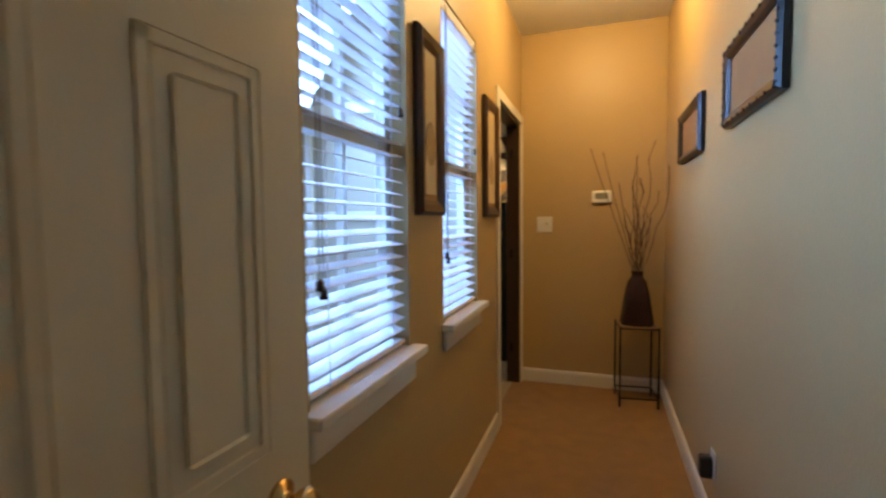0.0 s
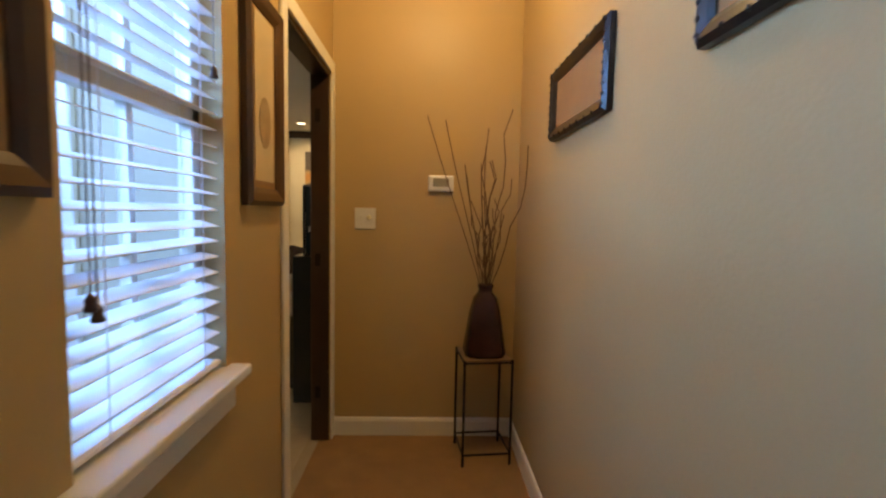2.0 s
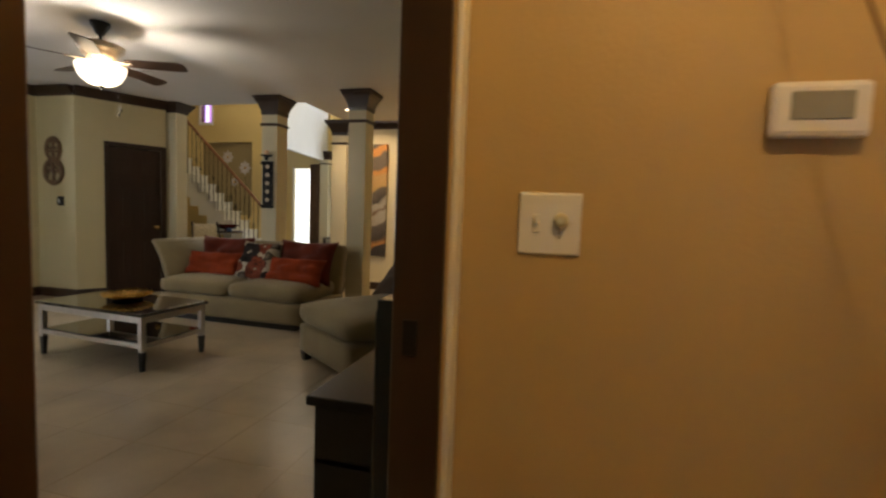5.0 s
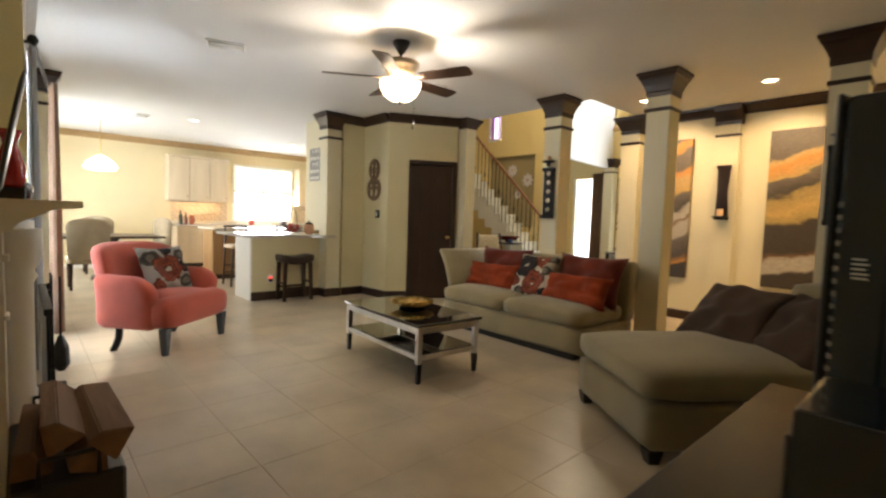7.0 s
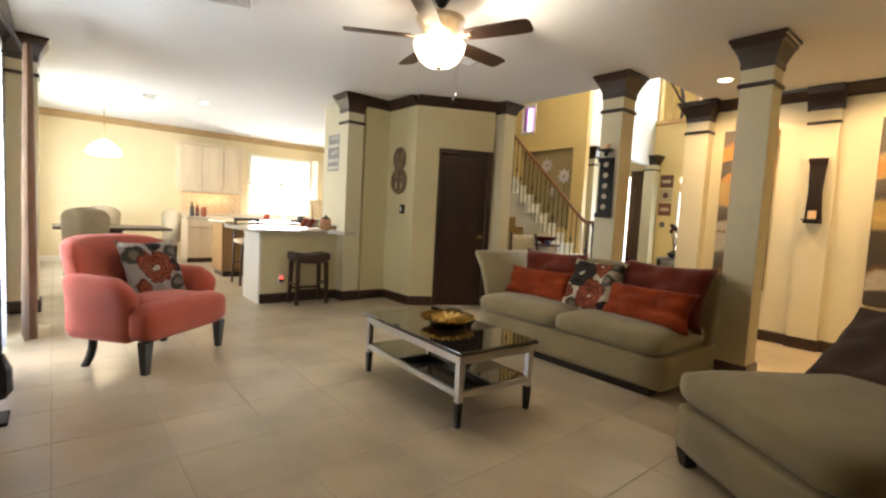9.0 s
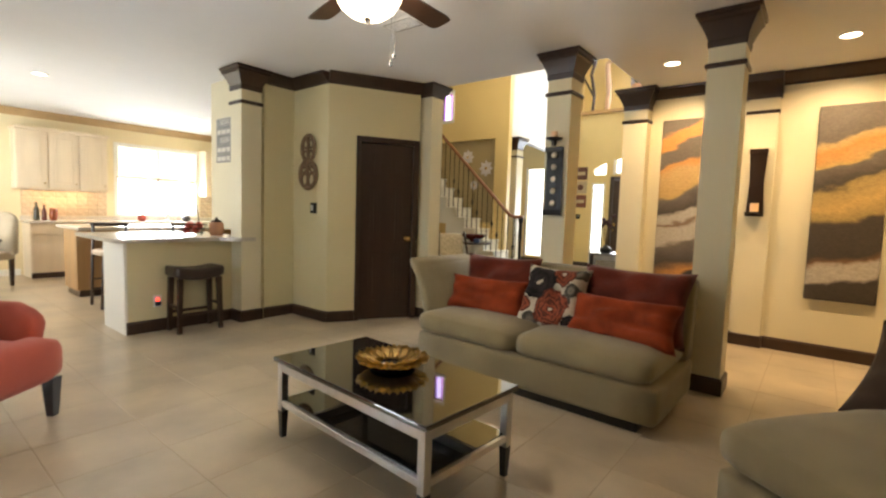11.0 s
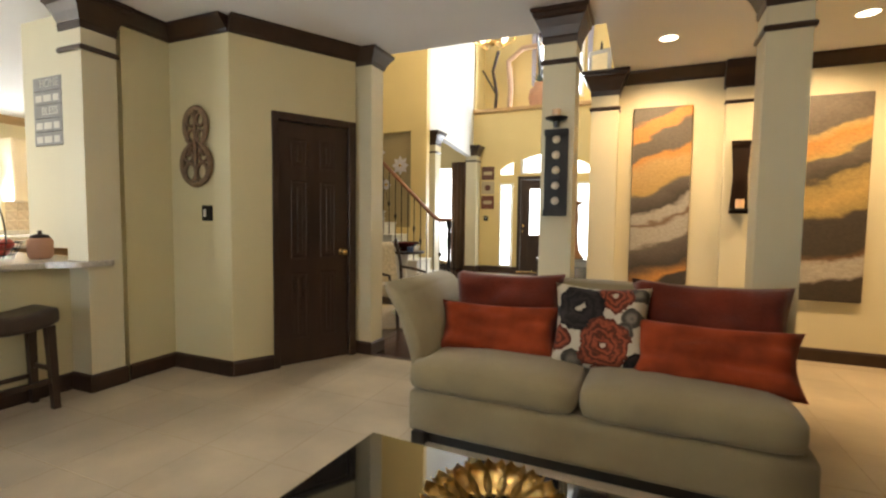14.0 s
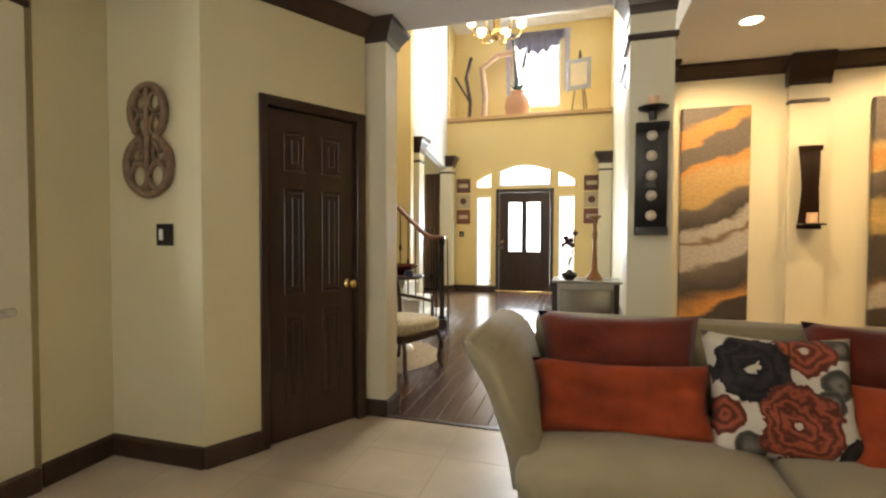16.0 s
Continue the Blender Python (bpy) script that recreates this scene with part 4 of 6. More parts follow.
GREY, DK, OR, OC, WH, BR = (0.13, 0.105, 0.08), (0.05, 0.038, 0.028), (0.56, 0.25, 0.055), (0.46, 0.30, 0.10), (0.40, 0.36, 0.30), (0.15, 0.085, 0.04)
TAN2, OLV = (0.50, 0.33, 0.13), (0.30, 0.215, 0.075)
P1 = painting("abstract_waves", 1.3, [(0.0, DK), (0.05, DK), (0.07, OR), (0.13, BR), (0.15, DK), (0.26, GREY), (0.28, WH), (0.37, WH), (0.40, BR), (0.42, WH), (0.46, WH), (0.48, DK), (0.56, GREY), (0.585, OC), (0.68, TAN2), (0.74, OR), (0.755, GREY), (0.86, GREY), (0.88, OR), (0.94, OR), (0.96, GREY), (1.0, GREY)], 0.23)
P2 = painting("abstract_hills", 4.1, [(0.0, DK), (0.08, DK), (0.10, WH), (0.19, WH), (0.21, BR), (0.24, DK), (0.40, DK), (0.43, OLV), (0.50, OC), (0.60, OLV), (0.62, DK), (0.70, GREY), (0.715, OC), (0.78, OR), (0.825, TAN2), (0.845, GREY), (1.0, GREY)], 0.15)
for x0, x1, m, lab in ((-3.53, -3.0, P1, "tall abstract canvas of orange and grey waves"), (-2.155, -1.635, P2, "tall abstract canvas of ochre and charcoal hills")):
    a = thing("canvas_painting", lab, "painting", pose((x0 + x1) / 2, 9.90, 1.465))
    part("stretcher_frame", box(-(x1 - x0) / 2 + 0.02, 0.035, -0.89, (x1 - x0) / 2 - 0.02, 0.049, 0.89), DARK, a)
    part("canvas", box(-(x1 - x0) / 2, 0, -0.91, (x1 - x0) / 2, 0.045, 0.91, 0.012, 2), m, a)


PEWTER = mat("silvered_boss", (0.55, 0.47, 0.36), 0.4, metal=0.5, vary=0.3, scale=30)


def sconce(x, y, z0, z1, label, width=0.15, candle_top=True, rz=0):
    s = thing("candle_sconce", label, "sconce", pose(x, y, 0, 0, 0, rz), "candle sconces")
    h = z1 - z0
    own = bmesh.new()
    prof = []
    for i in range(25):
        t = i / 24
        bow = 0.018 + 0.030 * math.sin(t * math.pi) * (0.3 if candle_top else 1.3)
        if t < 0.10:
            a = (0.10 - t) / 0.10 * 4.2
            prof.append((-(0.045 - 0.030 * math.cos(a)), z0 + 0.04 - 0.030 * math.sin(a)))
        elif t > 0.90:
            a = (t - 0.90) / 0.10 * 4.2
            prof.append((-(0.045 - 0.030 * math.cos(a)), z1 - 0.04 + 0.030 * math.sin(a)))
        else:
            prof.append((-bow, z0 + 0.04 + (h - 0.08) * (t - 0.1) / 0.8))
    verts = [[own.verts.new((sx * width / 2 * (1 if candle_top else 0.75 + 0.25 * abs(2 * i / 24 - 1)), yy, zz)) for sx in (-1, 1)] for i, (yy, zz) in enumerate(prof)]
    for a, b in zip(verts, verts[1:]):
        own.faces.new((a[0], a[1], b[1], b[0]))
    bmesh.ops.solidify(own, geom=own.faces[:], thickness=0.010)
    part("scroll_plate", own, BLACKW if candle_top else DARK, s, smooth=False)
    part("wall_mount", box(-0.03, -0.03, (z0 + z1) / 2 - 0.05, 0.03, 0.0, (z0 + z1) / 2 + 0.05, 0.004), BLACKW, s)
    CANDLE = bpy.data.materials.get("candle_wax") or mat("candle_wax", (0.75, 0.50, 0.30), 0.5)
    if candle_top:
        for i in range(5):
            part("rosette", turned([(0.029, 0), (0.026, 0.007), (0.014, 0.012), (0.002, 0.014)], 16, m=Matrix.Rotation(radians(90), 4, "X")), PEWTER, s, "round silvered boss", at=pose(0, -0.040, z0 + 0.13 + i * (h - 0.22) / 4))
        part("candle_cup", turned([(0.02, z1 - 0.01), (0.025, z1 + 0.03), (0.075, z1 + 0.05), (0.078, z1 + 0.058), (0.01, z1 + 0.05)], 20), BLACKW, s, at=pose(0, -0.06, 0))
        part("candle", turned([(0.03, z1 + 0.052), (0.03, z1 + 0.115), (0.003, z1 + 0.112)], 16), CANDLE, s, "peach pillar candle", at=pose(0, -0.06, 0))
    else:
        part("candle_tray", box(-width / 2, -0.15, z0 + 0.05, width / 2, -0.02, z0 + 0.066, 0.004), BLACKW, s)
        part("candle", turned([(0.036, z0 + 0.066), (0.036, z0 + 0.15), (0.004, z0 + 0.146)], 16), CANDLE, s, "peach pillar candle", at=pose(0, -0.10, 0))


for x in (-4.0, -1.25):
    sconce(x, 8.225 if x < -3 else 8.085, 1.255, 1.91, "black scroll sconce with silvered bosses and a candle", 0.165)
for x in (-2.60, -0.98):
    sconce(x, 9.888, 1.31, 2.02, "dark wooden scroll sconce holding a candle", 0.16, False)

# ---------------------------------------------------------------- carved wall plaque and switch by the pantry
WOODC = mat("carved_wood", (0.20, 0.125, 0.065), 0.6, vary=0.4, scale=25, bump=0.5, bscale=60)
wp = thing("carved_plaque", "carved openwork wooden wall plaque, figure-eight shape", "wall plaque", pose(-6.645, 7.432, 1.78) @ Matrix.Diagonal((1.12, 1, 1.05, 1)))
own = bmesh.new()
def ring(cx, cz, rx, rz, r, n=26, a0=0.0, a1=6.2832):
    pts = [(cx + rx * math.cos(a0 + (a1 - a0) * i / n), -0.012, cz + rz * math.sin(a0 + (a1 - a0) * i / n)) for i in range(n + 1)]
    tube(pts, r, 6, own)
ring(0, 0.155, 0.105, 0.135, 0.020, a0=-0.9, a1=4.05)
ring(0, -0.125, 0.135, 0.150, 0.022, a0=1.9 - 6.28 + 6.28, a1=7.5)
for sx in (-1, 1):
    ring(sx * 0.045, 0.20, 0.036, 0.045, 0.012, 14)
    ring(sx * 0.055, -0.18, 0.052, 0.065, 0.014, 14)
    ring(sx * 0.070, -0.06, 0.040, 0.045, 0.012, 14)
    ring(sx * 0.045, 0.08, 0.034, 0.050, 0.012, 14)
    tube([(sx * 0.09, -0.012, 0.06), (sx * 0.03, -0.016, 0.0), (sx * 0.08, -0.012, -0.06)], 0.014, 6, own)
tube([(0, -0.014, 0.27), (0, -0.018, 0.1), (0, -0.018, -0.1), (0, -0.014, -0.25)], 0.016, 6, own)
part("carving", own, WOODC, wp, smooth=True)
sw = thing("light_switch", "dark bronze switch plate with a white rocker", "switch", pose(-6.555, 7.44, 1.27))
part("plate", box(-0.058, -0.007, -0.06, 0.058, 0, 0.06, 0.003), IRON, sw)
part("rocker", box(-0.035, -0.012, -0.03, -0.010, -0.006, 0.03, 0.002), PLASTIC, sw, "white rocker")

# ---------------------------------------------------------------- television corner
tvs = thing("tv_stand", "low glossy black television stand with shelves", "tv stand", pose(-0.775, 5.16, 0))
part("top", box(-0.36, -0.76, 0.50, 0.22, 0.76, 0.54, 0.006, 2), BLACKP, tvs)
for y in (-0.74, -0.02, 0.70):
    part("side_panel", box(-0.33, y, 0.03, 0.20, y + 0.04, 0.50, 0.003), BLACKP, tvs)
part("shelf", box(-0.33, -0.74, 0.26, 0.20, 0.74, 0.28), BLACKP, tvs)
part("base", box(-0.35, -0.75, 0.0, 0.21, 0.75, 0.04, 0.004), BLACKP, tvs)
tv = thing("television", "black flat-screen television seen from its back and edge", "television", pose(-0.62, 5.06, 0.543, 0, 0, -12))
part("foot", turned([(0.19, 0), (0.19, 0.010), (0.05, 0.022), (0.04, 0.03)], 24), BLACKP, tv, at=Matrix.Diagonal((0.75, 1.2, 1, 1)))
part("neck", box(-0.025, -0.06, 0.02, 0.03, 0.06, 0.36, 0.006), BLACKP, tv)
part("cabinet", box(-0.045, -0.52, 0.30, 0.045, 0.52, 0.94, 0.012, 2), BLUEB, tv)
part("rear_housing", box(0.045, -0.42, 0.38, 0.085, 0.42, 0.86, 0.012, 2), BLACKP, tv)
part("bezel", box(-0.056, -0.525, 0.295, -0.045, 0.525, 0.945, 0.004), BLACKP, tv)
part("screen", box(-0.058, -0.485, 0.335, -0.0562, 0.485, 0.905), BGLASS, tv)
LAB = mat("label_grey", (0.42, 0.46, 0.5), 0.5)
lab = part("label", box(-0.012, -0.5215, 0.60, 0.012, -0.520, 0.604), LAB, tv)
for k in range(4):
    part("label_line", box(-0.013, -0.5212, 0.608 + k * 0.009, 0.012 - 0.004 * (k % 2), -0.5200, 0.612 + k * 0.009), LAB, tv)
for k in range(14):
    part("button", box(-0.040, -0.5225, 0.42 + k * 0.024, -0.034, -0.519, 0.430 + k * 0.024), LAB, tv)
spk = thing("loudspeaker", "glossy blue-black floor loudspeaker beside the television stand", "loudspeaker", pose(-0.66, 4.26, 0))
part("cabinet", box(-0.08, -0.11, 0.0, 0.08, 0.11, 1.0, 0.006, 2), BLUEB, spk)
part("grille", box(-0.088, -0.10, 0.05, -0.08, 0.10, 0.96, 0.003), BLACKP, spk)

# ---------------------------------------------------------------- fireplace
fp = thing("fireplace", "white painted wooden fireplace surround with mantel shelf", "fireplace")
fp["kind"] = "structure"
FX0, FX1, FY = -4.42, -2.82, 3.03
part("breast", box(FX0 + 0.12, FY, 0, FX1 + 0.0, FY + 0.25, 2.925), OLIVE, fp)
fp.scale = (1, 1, 0.935)
part("back_panel", box(FX0, FY - 0.02, 0, FX0 + 0.42, FY + 0.34, 1.22, 0.004), WHITE, fp)
part("back_panel", box(FX1 - 0.42, FY - 0.02, 0, FX1, FY + 0.34, 1.22, 0.004), WHITE, fp)
part("frieze", box(FX0 + 0.42, FY + 0.1, 0.84, FX1 - 0.42, FY + 0.34, 1.22, 0.004), WHITE, fp)
for x in (FX0 + 0.14, FX1 - 0.14):
    part("half_column", turned([(0.085, 0), (0.085, 0.14), (0.068, 0.16), (0.075, 0.20), (0.060, 0.23), (0.058, 1.0), (0.072, 1.03), (0.062, 1.05), (0.080, 1.10), (0.085, 1.16), (0.085, 1.22)], 20), WHITE, fp, smooth=True, at=pose(x, FY + 0.36, 0))
shelf = [(0, 1.22), (0.36, 1.22), (0.38, 1.25), (0.43, 1.275), (0.47, 1.30), (0.55, 1.31), (0.55, 1.335), (0, 1.335)]
part("mantel_shelf", extrude(shelf, FX1 - FX0 + 0.26, "x", m=Matrix.Translation((FX0 - 0.13, FY, 0))), WHITE, fp)
for z0, z1, o in ((0.60, 0.63, 0.012), (0.88, 0.90, 0.010), (1.10, 1.13, 0.014)):
    part("moulding", box(FX0 - 0.004, FY + 0.335, z0, FX1 + 0.004, FY + 0.34 + o, z1, 0.003) if z0 > 0.8 else box(FX0 - 0.004, FY + 0.335, z0, FX0 + 0.40, FY + 0.34 + o, z1, 0.003), WHITE, fp)
part("firebox", box(FX0 + 0.42, FY + 0.02, 0.0, FX1 - 0.42, FY + 0.10, 0.84), IRON, fp)
fs = thing("fire_screen", "black metal fire screen before the hearth opening", "fire screen", pose((FX0 + FX1) / 2, FY + 0.47, 0))
part("screen_panel", box(-0.42, -0.012, 0.04, 0.42, 0.0, 0.78, 0.004), BLACKP, fs)
part("screen_frame", box(-0.44, -0.02, 0.76, 0.44, 0.012, 0.79, 0.004), IRON, fs)
for s in (-1, 1):
    part("foot", box(s * 0.40 - 0.012, -0.08, 0, s * 0.40 + 0.012, 0.06, 0.045, 0.004), IRON, fs)
mv = thing("vase", "dark red glazed vase on the mantel", "vase", pose(-3.98, 3.38, 1.249))
part("body", turned([(0.045, 0), (0.06, 0.03), (0.065, 0.10), (0.045, 0.18), (0.030, 0.23), (0.045, 0.28), (0.055, 0.30), (0.045, 0.295)], 24), mat("red_glaze", (0.30, 0.012, 0.010), 0.15, vary=0.2), mv, smooth=True, at=pose(0, 0, 0.07))
part("stand", box(-0.06, -0.06, 0, 0.06, 0.06, 0.07, 0.006), BLACKW, mv)
pt = thing("oval_platter", "large dark oval platter leaning above the mantel", "platter", pose(-3.55, 3.40, 1.249))
part("disc", turned([(0.001, 0.0), (0.20, 0.0), (0.23, 0.012), (0.20, 0.02), (0.001, 0.012)], 36, m=Matrix.Rotation(radians(80), 4, "X") @ Matrix.Diagonal((0.8, 1.3, 1, 1))), mat("dark_bronze_glaze", (0.05, 0.032, 0.02), 0.3, vary=0.4), pt, smooth=True, at=pose(0, 0, 0.305))
dv = thing("driftwood_ornament", "dark carved low ornament on the mantel", "ornament", pose(-4.22, 3.43, 1.249))
own = bmesh.new()
tube([(-0.12, 0, 0.05), (-0.06, 0.01, 0.07), (0.0, 0, 0.06), (0.07, -0.01, 0.08)], 0.042, 8, own)
rod((-0.12, 0, 0.05), (-0.22, 0.02, 0.01), 0.035, 8, own, 0.004)
rod((0.07, -0.01, 0.08), (0.17, 0.02, 0.02), 0.04, 8, own, 0.012)
part("carving", own, VASE, dv, smooth=True)
ft = thing("fireplace_tools", "black iron fireplace tool set on a stand", "fire tools", pose(-4.62, 3.54, 0))
part("stand_base", box(-0.10, -0.09, 0, 0.10, 0.09, 0.02, 0.006), IRON, ft)
part("post", rod((0, 0, 0.02), (0, 0, 0.72), 0.009), IRON, ft)
part("hook_bar", box(-0.09, -0.012, 0.66, 0.09, 0.012, 0.68, 0.004), IRON, ft)
for x, w in ((-0.075, 0.012), (0.075, 0.04)):
    t = part("tool", rod((x, 0.015, 0.12), (x, 0.015, 0.78), 0.006), IRON, ft)
    part("tool_head", box(x - w, 0.005, 0.06, x + w, 0.025, 0.16, 0.006), IRON, t)
br = part("brush", rod((0.0, 0.06, 0.30), (0.0, 0.06, 0.76), 0.006), IRON, ft)
part("bristles", turned([(0.02, 0.12), (0.05, 0.16), (0.045, 0.28), (0.015, 0.36)], 12), BLACKW, br, at=pose(0.0, 0.06, 0))
rk = thing("firewood_rack", "dark box of split firewood logs by the hearth", "firewood rack", pose(-2.62, 3.50, 0))
part("bin", box(-0.30, -0.13, 0.0, 0.30, 0.15, 0.42, 0.01), BLACKW, rk)
for x in (-0.30, 0.30):
    part("handle", tube([(x, -0.06, 0.42), (x, -0.06, 0.50), (x, 0.08, 0.50), (x, 0.08, 0.42)], 0.008, 6), IRON, rk)
LOG = mat("split_log", (0.19, 0.10, 0.045), 0.85, vary=0.45, scale=9, bump=0.5, bscale=40, stretch=(0.15, 1, 1))
rng = random.Random(3)
for i, (y, z, r) in enumerate(((-0.06, 0.45, 20), (0.06, 0.46, -10), (0.0, 0.54, 35), (0.10, 0.52, 70))):
    w = 0.055
    own = extrude([(-w, -0.03), (w * 0.9, -0.045), (w * 0.5, 0.04), (-w * 0.2, 0.06)], 0.46 + 0.05 * (i % 2), "x", bevel=0.004)
    part("log", own, LOG, rk, at=pose(-0.24 + 0.02 * i, y, z, r, 0, rng.uniform(-6, 6)))

# drapes and window of the south wall
wd = thing("window_3", "tall south window behind sheer curtains", "window")
wd["kind"] = "structure"
for x0, x1, z0, z1 in ((-6.40, -6.34, 0.05, 2.3), (-5.31, -5.25, 0.05, 2.3), (-6.34, -5.31, 2.24, 2.3), (-6.34, -5.31, 0.05, 0.12), (-6.34, -5.31, 1.2, 1.24)):
    part("window_frame", box(x0, 3.31, z0, x1, 3.37, z1), WHITE, wd)


def drape(name, label, x0, x1, y, z0, z1, material, folds, depth, axis="x"):
    own = bmesh.new()
    n = folds * 8
    cols = []
    for i in range(n + 1):
        t = i / n
        o = depth * math.sin(t * folds * 2 * math.pi) + 0.012 * math.sin(t * 9.3)
        cols.append([own.verts.new((x0 + (x1 - x0) * t, y + o * s, z)) for z, s in ((z0, 1.15), (z0 + (z1 - z0) * 0.5, 1.0), (z1, 0.7))])
    for a, b in zip(cols, cols[1:]):
        for k in range(2):
            own.faces.new((a[k], b[k], b[k + 1], a[k + 1]))
    bmesh.ops.solidify(own, geom=own.faces[:], thickness=0.004)
    d = thing(name, label, "curtain")
    part("cloth", own, material, d, smooth=True)
    return d


SILVER = mat("silver_taffeta", (0.42, 0.43, 0.46), 0.55, vary=0.2, scale=6, sheen=0.4)
SILVER.node_tree.nodes["Principled BSDF"].inputs["Transmission Weight"].default_value = 0.35
SILVER.node_tree.nodes["Principled BSDF"].inputs["Alpha"].default_value = 0.85
drape("curtain", "brown floor-length drape on a dark rod", -6.62, -6.26, 3.66, 0.02, 2.36, CURTAIN, 4, 0.035)
drape("curtain", "silvery grey floor-length drape beside the mantel", -5.36, -5.08, 3.492, 0.02, 2.36, SILVER, 4, 0.025)
SHEER = mat("sheer_voile", (0.52, 0.56, 0.62), 0.9, vary=0.12)
SHEER.node_tree.nodes["Principled BSDF"].inputs["Alpha"].default_value = 0.72
drape("sheer_curtain", "white sheer voile across the south window", -6.32, -5.28, 3.50, 0.03, 2.34, SHEER, 7, 0.02)
rd = thing("curtain_rod", "dark iron curtain rod with ball ends", "curtain rod")
part("rod", rod((-6.75, 3.64, 2.37), (-5.0, 3.50, 2.37), 0.014), IRON, rd)
for x in (-6.75, -5.0):
    part("finial", turned([(0.012, 0), (0.03, 0.02), (0.034, 0.04), (0.02, 0.065), (0.004, 0.07)], 14, m=Matrix.Translation((x, 3.64 if x < -5.5 else 3.50, 2.335))), IRON, rd, smooth=True)
    part("bracket", box(x + (0.03 if x < -5.5 else -0.05), 3.44, 2.35, x + (0.05 if x < -5.5 else -0.03), 3.63 if x < -5.5 else 3.50, 2.37), IRON, rd)

# ---------------------------------------------------------------- kitchen
pen = thing("peninsula", "olive breakfast bar with white end panel", "breakfast bar")
part("body", box(-7.72, 5.775, 0, -7.142, 6.82, 0.88, 0.003), OLIVE, pen)
part("end_panel", box(-7.74, 5.75, 0, -7.14, 5.775, 0.88, 0.003), WHITE, pen)
wt = thing("worktop", "pale granite worktop with rounded edge", "worktop")
part("slab", extrude([(-8.35, 5.66), (-7.10, 5.66), (-7.06, 5.70), (-7.05, 6.60), (-6.91, 6.72), (-6.885, 6.78), (-6.885, 6.92), (-6.905, 6.945), (-6.925, 6.945), (-6.925, 6.78), (-7.17, 6.78), (-7.17, 6.99), (-8.35, 6.99)], 0.04, "z", m=Matrix.Translation((0, 0, 0.885)), bevel=0.008), COUNTER, wt)
part("splash_block", box(-7.45, 6.945, 0.926, -7.18, 6.96, 1.10, 0.003), COUNTER, wt)
ou = thing("outlet", "white outlet with red night light on the bar", "outlet", pose(-7.14, 6.03, 0.30, 0, 0, 90))
part("plate", box(-0.036, -0.006, -0.058, 0.036, 0, 0.058, 0.003), PLASTIC, ou)
part("plug_body", box(-0.026, -0.034, -0.045, 0.026, -0.006, 0.0, 0.006), BLACKP, ou)
part("night_light", box(-0.014, -0.028, 0.002, 0.014, -0.006, 0.030, 0.006), glow("red_light", (1.0, 0.05, 0.02), 4), ou, "small glowing red night light")

st = thing("saddle_stool", "brown leather saddle stool with dark wooden legs", "stool", pose(-6.97, 6.32, 0, 0, 0, 90))
seat = soft_box(0.47, 0.31, 0.115, 0.035)
for v in seat.verts:
    v.co.z += 0.035 * (v.co.x / 0.23) ** 2
part("seat", seat, LEATHER, st, smooth=True, at=pose(0, 0, 0.515))
for sx in (-1, 1):
    for sy in (-1, 1):
        part("leg", square_stack([(0.019, 0), (0.024, 0.54)]), DARK, st, at=pose(sx * 0.20, sy * 0.12, 0, sy * 1.5, -sx * 1.5, 0))
for sy in (-1, 1):
    part("stretcher", box(-0.20, sy * 0.12 - 0.009, 0.17, 0.20, sy * 0.12 + 0.009, 0.20, 0.003), DARK, st)
for sx in (-1, 1):
    part("stretcher", box(sx * 0.20 - 0.009, -0.12, 0.24, sx * 0.20 + 0.009, 0.12, 0.27, 0.003), DARK, st)


def bar_chair(x, y, rz):
    c = thing("counter_chair", "dark wooden counter chair with pale seat and curved back rail", "counter chair", pose(x, y, 0, 0, 0, rz), "counter chairs")
    part("seat", soft_box(0.40, 0.40, 0.07, 0.03), mat("pale_seat", (0.62, 0.5, 0.38), 0.8) if "pale_seat" not in bpy.data.materials else bpy.data.materials["pale_seat"], c, smooth=True, at=pose(0, 0, 0.62))
    for sx in (-1, 1):
        part("leg", rod((sx * 0.20, -0.20, 0), (sx * 0.16, -0.16, 0.63), 0.018, 6), DARK, c)
        part("leg", rod((sx * 0.20, 0.20, 0), (sx * 0.17, 0.19, 0.98), 0.018, 6), DARK, c)
    for z in (0.2, 0.32):
        part("stretcher", rod((-0.19, -0.19, z), (0.19, -0.19, z), 0.011, 6), DARK, c)
        part("stretcher", rod((-0.19, 0.19, z), (0.19, 0.19, z), 0.011, 6), DARK, c)
    pts = [(0.20 * math.sin(a), 0.15 + 0.06 * math.cos(a) + 0.0, 0.985) for a in [radians(-75 + 15 * i) for i in range(11)]]
    own = bmesh.new()
    for p, q in zip(pts, pts[1:]):
        rod(p, q, 0.022, 6, own)
    part("back_rail", own, DARK, c)


bar_chair(-8.75, 6.15, 90)
bar_chair(-8.75, 7.05, 90)
bar_chair(-8.75, 7.95, 90)
isl = thing("kitchen_island", "oak kitchen island with dark toe board", "kitchen island")
part("cabinet", box(-10.15, 5.95, 0.09, -9.55, 8.2, 0.90, 0.004), mat("honey_oak", (0.36, 0.21, 0.09), 0.45, vary=0.25, scale=8, stretch=(1, 1, 0.12)), isl)
part("toe_board", box(-10.12, 5.98, 0, -9.58, 8.17, 0.09), DARK, isl)
part("worktop", box(-10.2, 5.88, 0.90, -9.15, 8.27, 0.94, 0.006), COUNTER, isl)


